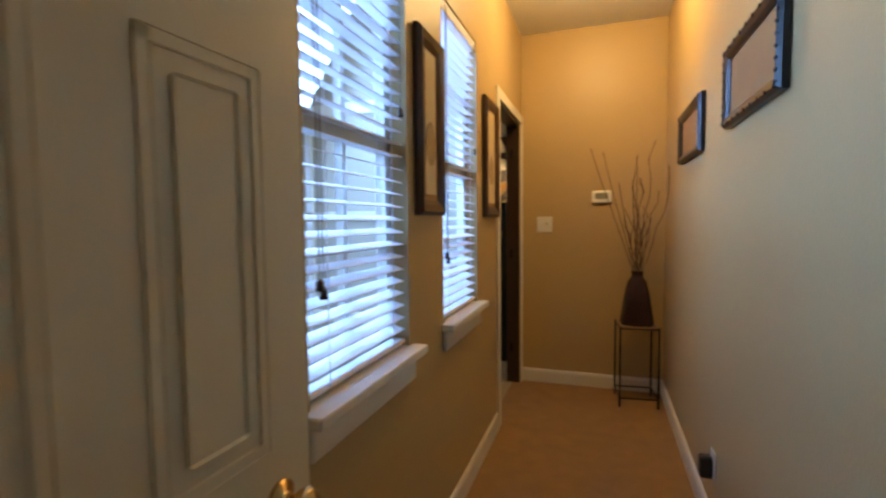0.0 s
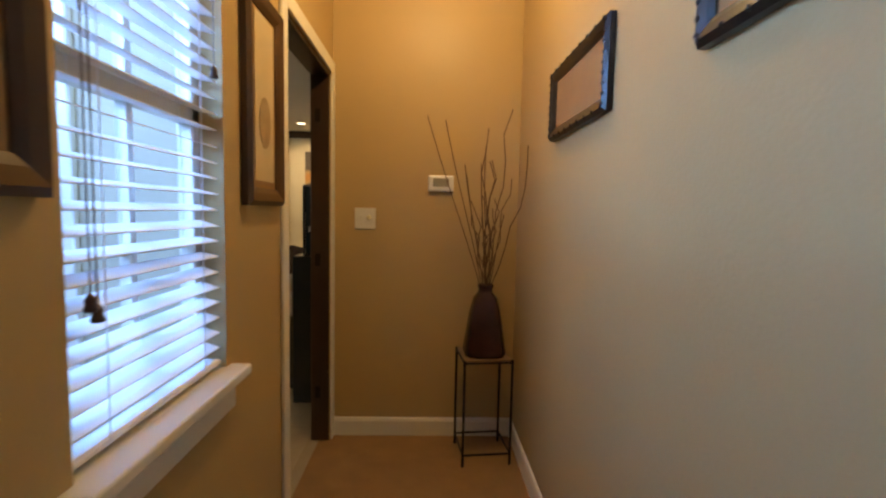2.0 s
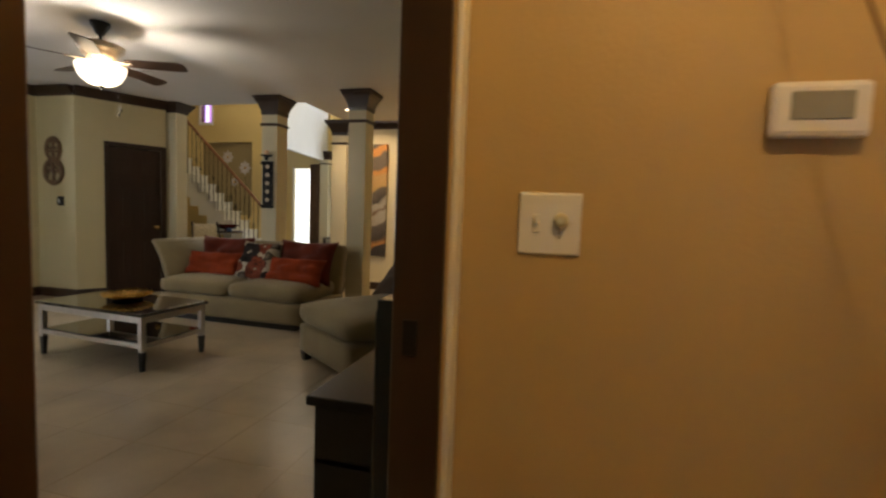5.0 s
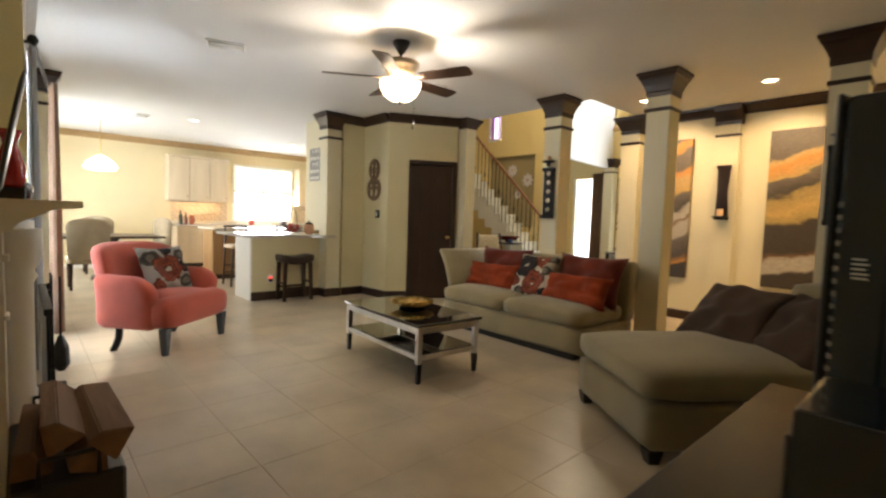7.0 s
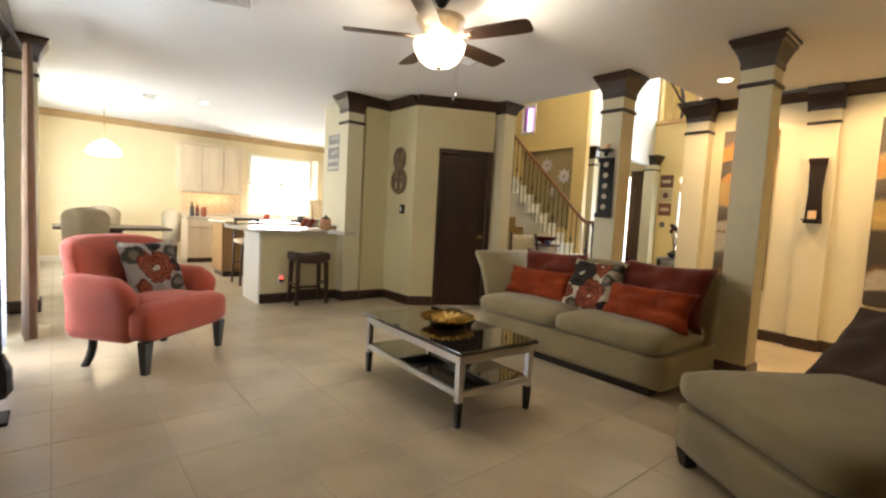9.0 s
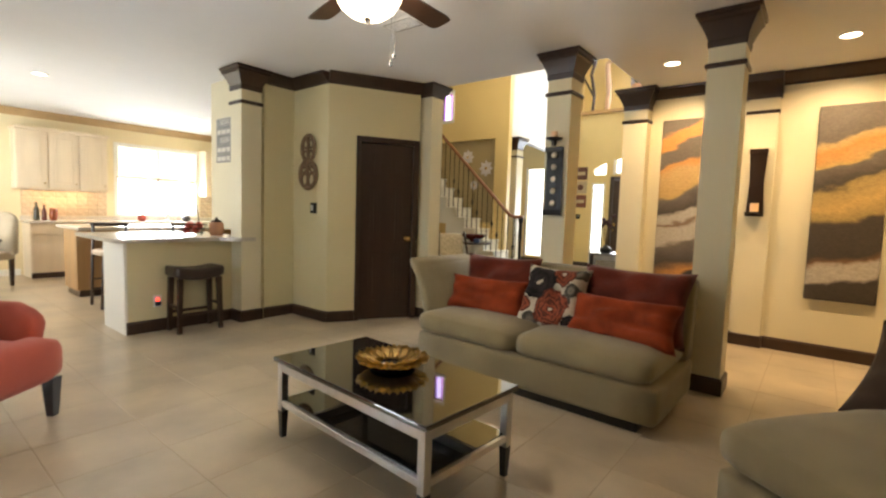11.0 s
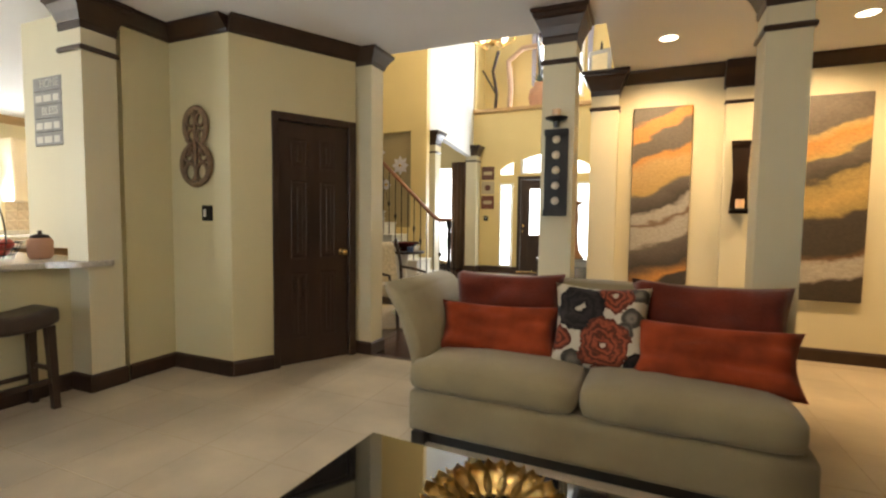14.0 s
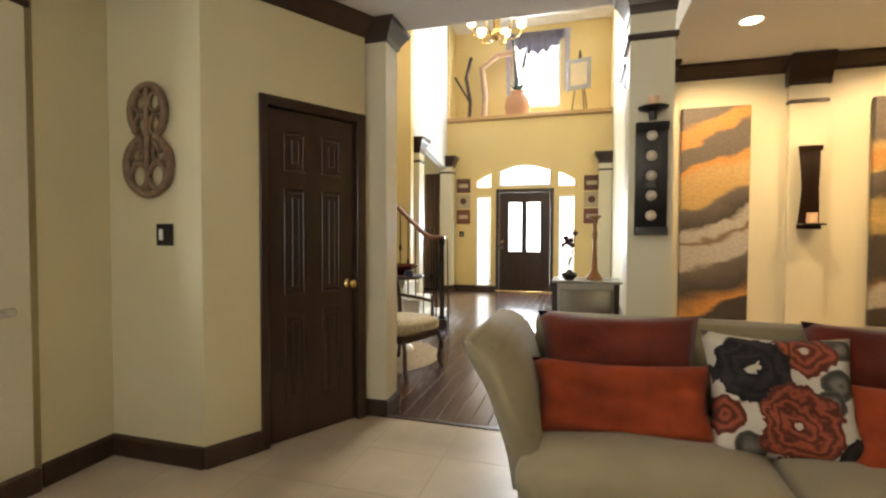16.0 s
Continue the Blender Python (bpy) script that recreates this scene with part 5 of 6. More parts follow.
def cabinet_unit(x, y0, y1, z0, z1, d, upper):
    c = thing("wall_cabinet" if upper else "base_cabinet", "whitewashed maple %s cabinet with raised panel door" % ("wall" if upper else "base"), "cabinet")
    part("body", box(x - d, y0 + 0.002, z0, x, y1 - 0.002, z1, 0.002), CABW, c)
    lo, hi = z0 + 0.02, z1 - 0.02
    if not upper:
        dr = part("drawer", box(x, y0 + 0.015, z1 - 0.17, x + 0.02, y1 - 0.015, z1 - 0.03, 0.004), CABW, c)
        hi = z1 - 0.19
        lo = z0 + 0.10
        part("toe_board", box(x - 0.001, y0 + 0.002, z0, x + 0.004, y1 - 0.002, z0 + 0.09), DARK, c)
    d1 = part("door", box(x, y0 + 0.015, lo, x + 0.018, y1 - 0.015, hi, 0.003), CABW, c)
    own = bmesh.new()
    a, b = y0 + 0.075, y1 - 0.075
    for q in ((a, lo + 0.06, b, lo + 0.072), (a, hi - 0.072, b, hi - 0.06), (a, lo + 0.06, a + 0.012, hi - 0.06), (b - 0.012, lo + 0.06, b, hi - 0.06)):
        box(x + 0.018, q[0], q[1], x + 0.025, q[2], q[3], 0.002, bm=own)
    box(x + 0.018, a + 0.035, lo + 0.10, x + 0.024, b - 0.035, hi - 0.10, 0.004, bm=own)
    part("raised_panel", own, CABW, d1)
    part("knob", turned([(0.006, 0), (0.006, 0.012), (0.014, 0.018), (0.012, 0.026), (0.002, 0.028)], 10, m=Matrix.Rotation(radians(90), 4, "Y")), BRASS, d1, at=pose(x + 0.018, y1 - 0.05, lo + 0.08 if upper else hi - 0.08))


for i in range(3):
    cabinet_unit(XW + 0.34, 5.77 + i * 0.413, 5.77 + (i + 1) * 0.413, 1.44, 2.38, 0.335, True)
cabinet_unit(XW + 0.34, 8.72, 9.15, 1.44, 2.38, 0.335, True)
for i in range(6):
    cabinet_unit(XW + 0.62, 5.88 + i * 0.58, 5.88 + (i + 1) * 0.58, 0.0, 0.88, 0.615, False)
kt = thing("worktop", "pale granite worktop along the kitchen wall", "worktop")
part("slab", box(XW + 0.005, 5.86, 0.885, XW + 0.66, 9.39, 0.925, 0.006), COUNTER, kt)
part("backsplash", box(XW, 5.86, 0.925, XW + 0.012, 9.39, 0.995), COUNTER, kt)
cc = thing("cabinet_crown", "pale crown moulding above the wall cabinets", "moulding")
part("moulding", box(XW + 0.002, 5.75, 2.38, XW + 0.38, 7.03, 2.43, 0.01), CABW, cc)
BST = mat("backsplash_stone", (0.52, 0.40, 0.27), 0.5, vary=0.25, scale=14, per_piece=0.12)
bsm = mesh("backsplash_tile", box(-0.003, -0.072, -0.072, 0.006, 0.072, 0.072, 0.002), BST)
bsp = thing("backsplash", "tan stone tile backsplash", "backsplash")
bsp["kind"] = "structure"
for (ya, yb) in ((5.88, 7.15), (8.76, 9.38)):
    for i in range(int((yb - ya) / 0.15)):
        for j in range(3):
            b = new("tile", bsm)
            b.parent = bsp
            b.matrix_basis = pose(XW + 0.005, ya + 0.075 + i * 0.15, 1.075 + j * 0.15)
lamp("under_cabinet", "AREA", 6, WARM, pose(XW + 0.2, 6.4, 1.43), 0.25, 0.9)
for y, h, r, c in ((6.02, 0.30, 0.04, (0.03, 0.03, 0.02)), (6.12, 0.26, 0.035, (0.10, 0.02, 0.01)), (6.24, 0.20, 0.06, (0.25, 0.06, 0.02)), (7.55, 0.12, 0.07, (0.35, 0.05, 0.03)), (8.0, 0.24, 0.03, (0.6, 0.6, 0.6)), (8.35, 0.10, 0.08, (0.05, 0.04, 0.04))):
    bt = thing("kitchen_bottle" if h > 0.2 else "kitchen_jar", "dark bottle on the kitchen worktop" if h > 0.2 else "small pot on the kitchen worktop", "bottle" if h > 0.2 else "jar", pose(XW + 0.30, y, 0.925))
    part("body", turned([(r, 0), (r * 1.05, h * 0.1), (r, h * 0.6), (r * 0.4, h * 0.78), (r * 0.38, h)] if h > 0.2 else [(r * 0.7, 0), (r, h * 0.3), (r * 0.95, h * 0.8), (r * 0.8, h)], 14), mat("glaze_%d" % int(y * 100), c, 0.25), bt, smooth=True)
bk = thing("fruit_basket", "wire basket of red fruit on the bar", "basket", pose(-7.55, 6.55, 0.925))
own = bmesh.new()
for k in range(3):
    tube([((0.10 + 0.02 * k) * math.cos(a), (0.10 + 0.02 * k) * math.sin(a), 0.03 + 0.045 * k) for a in [i * math.pi / 8 for i in range(17)]], 0.004, 5, own)
for i in range(10):
    a = i * math.pi / 5
    rod((0.09 * math.cos(a), 0.09 * math.sin(a), 0.0), (0.145 * math.cos(a), 0.145 * math.sin(a), 0.13), 0.003, 5, own)
tube([(0.14 * math.cos(a), 0, 0.13 + 0.26 * math.sin(a)) for a in [i * math.pi / 12 for i in range(13)]], 0.005, 6, own)
part("wire", own, IRON, bk)
FR = mat("red_fruit", (0.42, 0.05, 0.03), 0.35, vary=0.3)
for i in range(6):
    a = i * 1.05
    own = bmesh.new()
    bmesh.ops.create_icosphere(own, subdivisions=2, radius=0.042)
    part("fruit", own, FR, bk, smooth=True, at=pose(0.06 * math.cos(a), 0.06 * math.sin(a), 0.06 + 0.05 * (i % 2)))
cb = thing("canister", "brown ceramic canister on the bar", "canister", pose(-7.42, 6.75, 0.925))
part("body", turned([(0.06, 0), (0.075, 0.03), (0.075, 0.13), (0.06, 0.15)], 18), CLAY, cb, smooth=True)
part("lid", turned([(0.062, 0.15), (0.05, 0.17), (0.012, 0.18), (0.016, 0.20), (0.002, 0.205)], 18), DARK, cb, smooth=True)

# sign with lettering on the kitchen side of the bar post
sg = thing("wall_sign", "grey wooden wall sign with pale lettering", "sign", pose(-7.64, 6.96, 2.035))
SIGN = mat("sign_grey", (0.28, 0.27, 0.25), 0.7, vary=0.2, scale=12)
INK = mat("sign_letter", (0.62, 0.58, 0.50), 0.6)
for i in range(5):
    bd = part("board", box(-0.18, -0.018, -0.26 + i * 0.104, 0.18, 0, -0.26 + i * 0.104 + 0.100, 0.003), SIGN, sg)
    words = ("BLESS" if i == 2 else "HOME" if i == 4 else "")
    if words:
        cu = bpy.data.curves.new("lettering", "FONT")
        cu.body, cu.size, cu.align_x, cu.align_y, cu.extrude = words, 0.085, "CENTER", "CENTER", 0.001
        cu.materials.append(INK)
        o = new("lettering", cu)
        o.parent = bd
        o.matrix_basis = pose(0.03, -0.0195, -0.21 + i * 0.104, 90, 0, 0)
    else:
        for k, (u, w) in enumerate(((-0.11, 0.08), (0.0, 0.10), (0.11, 0.07))):
            part("lettering", box(u - w / 2, -0.0195, -0.24 + i * 0.104, u + w / 2, -0.018, -0.19 + i * 0.104), INK, bd)
part("backer", box(-0.35, 0.002, -1.05, 0.46, 0.10, 0.76), CREAM, sg)

# kitchen window
kw = thing("window_4", "wide bright kitchen window with raised shade", "window")
kw["kind"] = "structure"
for y0, y1, z0, z1 in ((7.2, 7.27, 1.0, 2.38), (8.65, 8.72, 1.0, 2.38), (7.27, 8.65, 2.30, 2.38), (7.27, 8.65, 1.0, 1.06), (7.92, 7.97, 1.06, 2.30)):
    part("window_frame", box(XW - 0.08, y0, z0, XW + 0.012, y1, z1, 0.004), WHITE, kw)
SHADE = mat("shade_fabric", (0.8, 0.78, 0.72), 0.9)
nt = SHADE.node_tree
tl = nt.nodes.new("ShaderNodeBsdfTranslucent")
tl.inputs[0].default_value = (0.9, 0.86, 0.78, 1)
ms = nt.nodes.new("ShaderNodeMixShader")
ms.inputs[0].default_value = 0.30
nt.links.new(nt.nodes["Principled BSDF"].outputs[0], ms.inputs[1])
nt.links.new(tl.outputs[0], ms.inputs[2])
nt.links.new(ms.outputs[0], nt.nodes["Material Output"].inputs[0])
sh = thing("roman_shade", "white fabric roman shade half raised with tan hem", "window shade", group="")
part("fabric", box(XW + 0.014, 7.25, 1.72, XW + 0.024, 8.67, 2.30, 0.002), SHADE, sh)
for z in (1.70, 1.74):
    part("hem", box(XW + 0.012, 7.25, z, XW + 0.034, 8.67, z + 0.018, 0.002), mat("tan_hem_%d" % int(z * 100), (0.42, 0.27, 0.13), 0.9), sh)

# ---------------------------------------------------------------- dining corner
dt = thing("dining_table", "dark wooden dining table with turned base", "table", pose(-10.5, 4.55, 0))
part("tabletop", box(-0.55, -0.75, 0.72, 0.55, 0.75, 0.76, 0.01), DARK, dt)
part("pedestal", turned([(0.28, 0), (0.26, 0.06), (0.08, 0.12), (0.11, 0.3), (0.07, 0.5), (0.16, 0.72)], 18), DARK, dt, smooth=True)
DCH = mat("tan_upholstery", (0.36, 0.30, 0.21), 0.9, vary=0.12, scale=9, bump=0.2, bscale=250)


def dining_chair(x, y, rz):
    c = thing("dining_chair", "tan upholstered high-back dining chair", "chair", pose(x, y, 0, 0, 0, rz), "dining chairs")
    part("seat", soft_box(0.50, 0.48, 0.12, 0.04), DCH, c, smooth=True, at=pose(0, 0, 0.38))
    own = extrude([(-0.24, 0.46), (0.24, 0.46), (0.27, 0.95), (0.22, 1.02), (0.12, 1.055), (0, 1.07), (-0.12, 1.055), (-0.22, 1.02), (-0.27, 0.95)], 0.08, "y", m=Matrix.Translation((0, 0.20, 0)), bevel=0.015)
    part("backrest", own, DCH, c, smooth=True)
    for sx in (-1, 1):
        for sy in (-1, 1):
            part("leg", square_stack([(0.018, 0), (0.026, 0.40)]), DARK, c, at=pose(sx * 0.21, sy * 0.20, 0))


dining_chair(-9.45, 4.15, -90)
dining_chair(-11.3, 5.30, 20)
dining_chair(-11.5, 4.5, 90)
pn = thing("pendant_lamp", "lit white glass pendant over the dining table", "pendant lamp", pose(-10.3, 4.42, 0))
part("cord", rod((0, 0, 2.1), (0, 0, 2.735), 0.006), BRASS, pn)
part("shade", turned([(0.03, 2.1), (0.10, 2.06), (0.20, 1.98), (0.235, 1.90), (0.20, 1.86), (0.02, 1.84)], 24), BULB, pn, "lit white glass shade", True)
lamp("dining_bulb", "POINT", 22, (1.0, 0.80, 0.50), pose(-10.3, 4.42, 1.72), 0.12)

# ---------------------------------------------------------------- foyer: stairs
stairs = thing("staircase", "white-riser curved staircase with iron balusters", "staircase", pose(-6.25, 11.45, 0))
stairs["kind"] = "structure"
rise, run = 0.198, 0.226


def rail_height(x):
    return 1.235 if x > -0.05 else 1.235 + 0.55 * (-0.05 - x) if x > -0.17 else 1.30 + (-0.17 - x) * 0.945


for i in range(15):
    x = -i * run
    part("riser", box(x - 0.03, 0.0, i * rise, x, 0.54, (i + 1) * rise - 0.03), WHITE, stairs)
    part("tread", box(x - run - 0.01, -0.03, (i + 1) * rise - 0.03, x + 0.025, 0.54, (i + 1) * rise, 0.006), WHITE, stairs)
    part("stringer_block", box(x - run, 0.005, max(0, i * rise - 0.32), x, 0.04, (i + 1) * rise - 0.03), WHITE, stairs)
    for k in range(2):
        bx = x - 0.05 - k * 0.11
        b = part("baluster", rod((bx, 0.0, (i + 1) * rise), (bx, 0.0, rail_height(bx)), 0.009, 6), IRON, stairs)
        if (i + k) % 2 == 0:
            part("baluster_knot", turned([(0.009, -0.05), (0.022, -0.02), (0.022, 0.02), (0.009, 0.05)], 8), IRON, b, at=pose(bx, 0, (i + 1) * rise + 0.50))
pts = [(0.14, 0.0, 1.235), (0.05, 0.0, 1.235), (-0.05, 0.0, 1.235), (-0.11, 0.0, 1.26)] + [(-0.17 - t * run, 0.0, rail_height(-0.17 - t * run)) for t in range(15)]
part("handrail", tube(pts, 0.032, 8), mat("red_oak_rail", (0.22, 0.085, 0.035), 0.3, vary=0.25, scale=12), stairs, smooth=True)
part("newel", turned([(0.05, 0), (0.05, 0.16), (0.03, 0.18), (0.026, 0.7), (0.034, 0.9), (0.028, 1.1), (0.045, 1.17), (0.045, 1.22)], 14), IRON, stairs, smooth=True, at=pose(0.10, 0.0, 0))
part("newel_plinth", box(0.03, -0.08, 0, 0.18, 0.08, 0.14, 0.006), DARK, stairs)
for dx, dy in ((0.0, -0.05), (0.05, -0.09), (0.15, -0.07), (0.19, 0.02)):
    part("baluster", rod((dx, dy, 0), (dx * 0.9, dy * 0.7, 1.21), 0.009, 6), IRON, stairs)
for i, (x, z, r) in enumerate(((-7.80, 2.42, 0.16), (-7.34, 2.18, 0.17), (-7.62, 1.85, 0.10))):
    fl = thing("metal_flower", "pale metal flower ornament on the stair wall", "wall ornament", pose(x, 12.075, z, 90, 0, 0), "metal flowers")
    for k in range(8):
        part("petal", extrude([(0.03, -0.012), (r * 0.6, -0.04), (r, 0.0), (r * 0.6, 0.04), (0.03, 0.012)], 0.006, "z", m=Matrix.Rotation(k * math.pi / 4, 4, "Z")), mat("pale_metal", (0.66, 0.63, 0.66), 0.4, metal=0.2) if "pale_metal" not in bpy.data.materials else bpy.data.materials["pale_metal"], fl)
    part("centre", turned([(0.03, 0.0), (0.028, 0.014), (0.004, 0.02)], 12), BRASS, fl)
    part("stem", rod((0, -r, 0.0), (0.03, -r - 0.25, 0.0), 0.004, 5), IRON, fl)
wu = thing("window_5", "small lilac stained-glass window high on the stair wall", "window")
wu["kind"] = "structure"
for x0, x1, z0, z1 in ((-8.52, -8.48, 3.14, 3.80), (-8.17, -8.13, 3.14, 3.80), (-8.48, -8.17, 3.14, 3.2), (-8.48, -8.17, 3.74, 3.80)):
    part("window_frame", box(x0, 11.975, z0, x1, 12.02, z1, 0.004), WHITE, wu)
for k in range(3):
    part("pane", box(-8.48 + k * 0.104, 12.03, 3.2, -8.378 + k * 0.104, 12.034, 3.74), clear("lilac_%d" % k, ((0.35, 0.18, 0.6), (0.6, 0.5, 0.85), (0.4, 0.18, 0.5))[k]), wu)

# front door with lights
fd = thing("door_4", "dark wooden front door with two glass panes", "door")
fd["kind"] = "structure"
DX0, DX1, FYD = -6.177, -4.904, 15.87
for x0, x1, z0, z1 in ((DX0, DX0 + 0.075, 0, 2.30), (DX1 - 0.075, DX1, 0, 2.30), (DX0 + 0.075, DX1 - 0.075, 2.22, 2.30)):
    part("door_frame", box(x0, FYD - 0.02, z0, x1, FYD + 0.09, z1, 0.003), DARK, fd)
own = bmesh.new()
a, b = DX0 + 0.08, DX1 - 0.08
mid = (a + b) / 2
for q in ((a, 0.01, b, 0.905), (a, 2.0, b, 2.215), (a, 0.905, a + 0.21, 2.0), (b - 0.21, 0.905, b, 2.0), (mid - 0.055, 0.905, mid + 0.055, 2.0)):
    box(q[0], FYD + 0.0, q[1], q[2], FYD + 0.045, q[3], 0.003, bm=own)
for x0, x1 in ((a + 0.18, mid - 0.07), (mid + 0.07, b - 0.18)):
    box(x0, FYD - 0.008, 0.20, x1, FYD, 0.76, 0.006, bm=own)
leaf = part("leaf", own, DARK, fd)
for x0, x1 in ((a + 0.21, mid - 0.055), (mid + 0.055, b - 0.21)):
    p = part("pane", box(x0, FYD + 0.02, 0.905, x1, FYD + 0.026, 2.0), GLASS, leaf)
    p.visible_shadow = False
part("lock", turned([(0.03, 0), (0.028, 0.012), (0.004, 0.014)], 14, m=Matrix.Rotation(radians(90), 4, "X")), BRASS, leaf, at=pose(a + 0.07, FYD, 1.12))
part("handle", turned([(0.022, 0), (0.012, 0.02), (0.026, 0.05), (0.004, 0.07)], 14, m=Matrix.Rotation(radians(90), 4, "X")), BRASS, leaf, smooth=True, at=pose(a + 0.07, FYD, 0.98))
part("threshold", box(DX0, FYD - 0.04, 0.0, DX1, FYD + 0.1, 0.025, 0.004), BRASS, fd)
tr = thing("window_6", "arched white transom window over the front door", "window")
tr["kind"] = "structure"
arc = [(-5.004 - 1.073 * i / 12, 2.70 + 0.125 * math.sin(math.pi * i / 12)) for i in range(13)]
part("pane", box(-6.077, FYD + 0.05, 2.39, -5.004, FYD + 0.054, 2.826), GLASS, tr)
part("spandrel", extrude(arc + [(-6.082, 2.831), (-4.999, 2.831)], 0.10, "y", m=Matrix.Translation((0, FYD + 0.003, 0))), GOLD, tr)
for x0, x1, z0, z1 in ((-6.115, -6.077, 2.35, 2.71), (-5.004, -4.966, 2.35, 2.71), (-6.077, -5.004, 2.35, 2.39)):
    part("window_frame", box(x0, FYD - 0.012, z0, x1, FYD + 0.02, z1, 0.003), WHITE, tr)
for xs, flip in ((-6.626, 1), (-4.804, -1)):
    w = thing("window_7" if flip > 0 else "window_8", "white sidelight window with quarter-arch transom", "window")
    w["kind"] = "structure"
    edge = [(xs, 2.477), (xs + 0.175, 2.59), (xs + 0.325, 2.652)] if flip > 0 else [(xs, 2.652), (xs + 0.15, 2.59), (xs + 0.325, 2.477)]
    part("transom_pane", box(xs, FYD + 0.05, 2.352, xs + 0.325, FYD + 0.054, 2.652), GLASS, w)
    part("spandrel", extrude(edge + [(xs - 0.003, 2.656) if flip > 0 else (xs + 0.328, 2.656)], 0.10, "y", m=Matrix.Translation((0, FYD + 0.003, 0))), GOLD, w)
    for x0, x1, z0, z1 in ((xs, xs + 0.035, 0.10, 2.14), (xs + 0.28, xs + 0.315, 0.10, 2.14), (xs + 0.035, xs + 0.28, 0.10, 0.15), (xs + 0.035, xs + 0.28, 2.095, 2.14)):
        part("window_frame", box(x0, FYD - 0.015, z0, x1, FYD + 0.03, z1, 0.003), WHITE, w)
    part("pane", box(xs + 0.035, FYD + 0.01, 0.15, xs + 0.28, FYD + 0.014, 2.095), GLASS, w)
dw = thing("window_9", "bright window in the room beyond the foyer", "window")
dw["kind"] = "structure"
part("window_frame", box(-8.52, FYD - 0.01, 0.15, -8.46, FYD + 0.02, 2.58, 0.003), WHITE, dw)
part("pane", box(-8.486, FYD + 0.03, 0.18, -7.824, FYD + 0.034, 2.55), GLASS, dw)
drape("curtain", "brown drape beside the bright window", -7.86, -7.44, FYD - 0.10, 0.012, 2.68, CURTAIN, 4, 0.03)
BAND = [mat("panel_dark", (0.10, 0.035, 0.02), 0.6), mat("panel_tan", (0.45, 0.36, 0.22), 0.6), mat("panel_red", (0.16, 0.05, 0.025), 0.6)]
for j, x in enumerate((-6.93, -4.12)):
    for i in range(3):
        p = thing("wall_plaque", "small square painted panel in a stack of three", "wall plaque", pose(x, FYD, 1.684 + i * 0.355), "stacked panels")
        part("board", box(-0.16, -0.026, -0.16, 0.16, 0, 0.16, 0.004), BAND[(2, 1, 0)[i]], p)
        part("motif", box(-0.11, -0.031, -0.045, 0.11, -0.026, 0.04, 0.003) if i != 1 else turned([(0.075, 0), (0.07, 0.005), (0.01, 0.006)], 16, m=Matrix.Translation((0, -0.026, 0)) @ Matrix.Rotation(radians(90), 4, "X")), BAND[1] if i != 1 else BAND[0], p)
s2 = thing("light_switch", "dark switch plate by the front door", "switch", pose(-6.97, FYD, 1.29))
part("plate", box(-0.058, -0.007, -0.06, 0.058, 0, 0.06, 0.003), IRON, s2)
part("toggle", box(-0.008, -0.014, -0.016, 0.008, -0.006, 0.016, 0.002), PLASTIC, s2)

# console chest with ornaments
cs = thing("console_chest", "silver-fronted console chest in the foyer", "console", pose(-4.30, 11.1, 0))
part("body", box(-0.33, -0.22, 0.06, 0.36, 0.22, 0.73, 0.006), mat("silver_leaf", (0.42, 0.40, 0.36), 0.4, metal=0.3, vary=0.2, scale=10), cs)
part("top", box(-0.37, -0.25, 0.73, 0.40, 0.25, 0.76, 0.006), mat("grey_stone", (0.32, 0.31, 0.29), 0.25, vary=0.2), cs)
for s in (-1, 1):
    part("corner_post", box(s * 0.335 - 0.03, -0.235, 0.0, s * 0.335 + 0.03, -0.18, 0.73, 0.005), DARK, cs)
part("door_panel", box(-0.27, -0.228, 0.14, 0.29, -0.22, 0.66, 0.004), mat("mirror_front", (0.5, 0.5, 0.48), 0.15, metal=0.8), cs)
cn = thing("tall_candlestick", "tall turned brown candlestick on the console", "candlestick", pose(-4.20, 11.06, 0.76))
part("stem", turned([(0.10, 0), (0.09, 0.03), (0.04, 0.10), (0.03, 0.2), (0.02, 0.45), (0.035, 0.52), (0.02, 0.58), (0.02, 0.68), (0.07, 0.72), (0.075, 0.74)], 18), mat("amber_wood", (0.30, 0.13, 0.04), 0.3, vary=0.3), cn, smooth=True)
fv = thing("flower_vase", "dark vase with burgundy flowers on the console", "flowers", pose(-4.48, 11.0, 0.76))
part("vase", turned([(0.05, 0), (0.09, 0.04), (0.095, 0.07), (0.04, 0.09), (0.03, 0.12)], 18), BLACKW, fv, smooth=True)
rng = random.Random(9)
PETAL = mat("burgundy_petal", (0.045, 0.008, 0.012), 0.6, vary=0.4)
for i in range(9):
    a, r, h = rng.uniform(0, 6.28), rng.uniform(0.03, 0.14), rng.uniform(0.38, 0.55)
    s = part("stem", rod((0, 0, 0.1), (r * math.cos(a), r * math.sin(a), h), 0.003, 5), TWIG, fv)
    own = bmesh.new()
    bmesh.ops.create_icosphere(own, subdivisions=1, radius=0.034)
    for v in own.verts:
        v.co *= rng.uniform(0.75, 1.2)
    part("bloom", own, PETAL, s, at=pose(r * math.cos(a), r * math.sin(a), h))

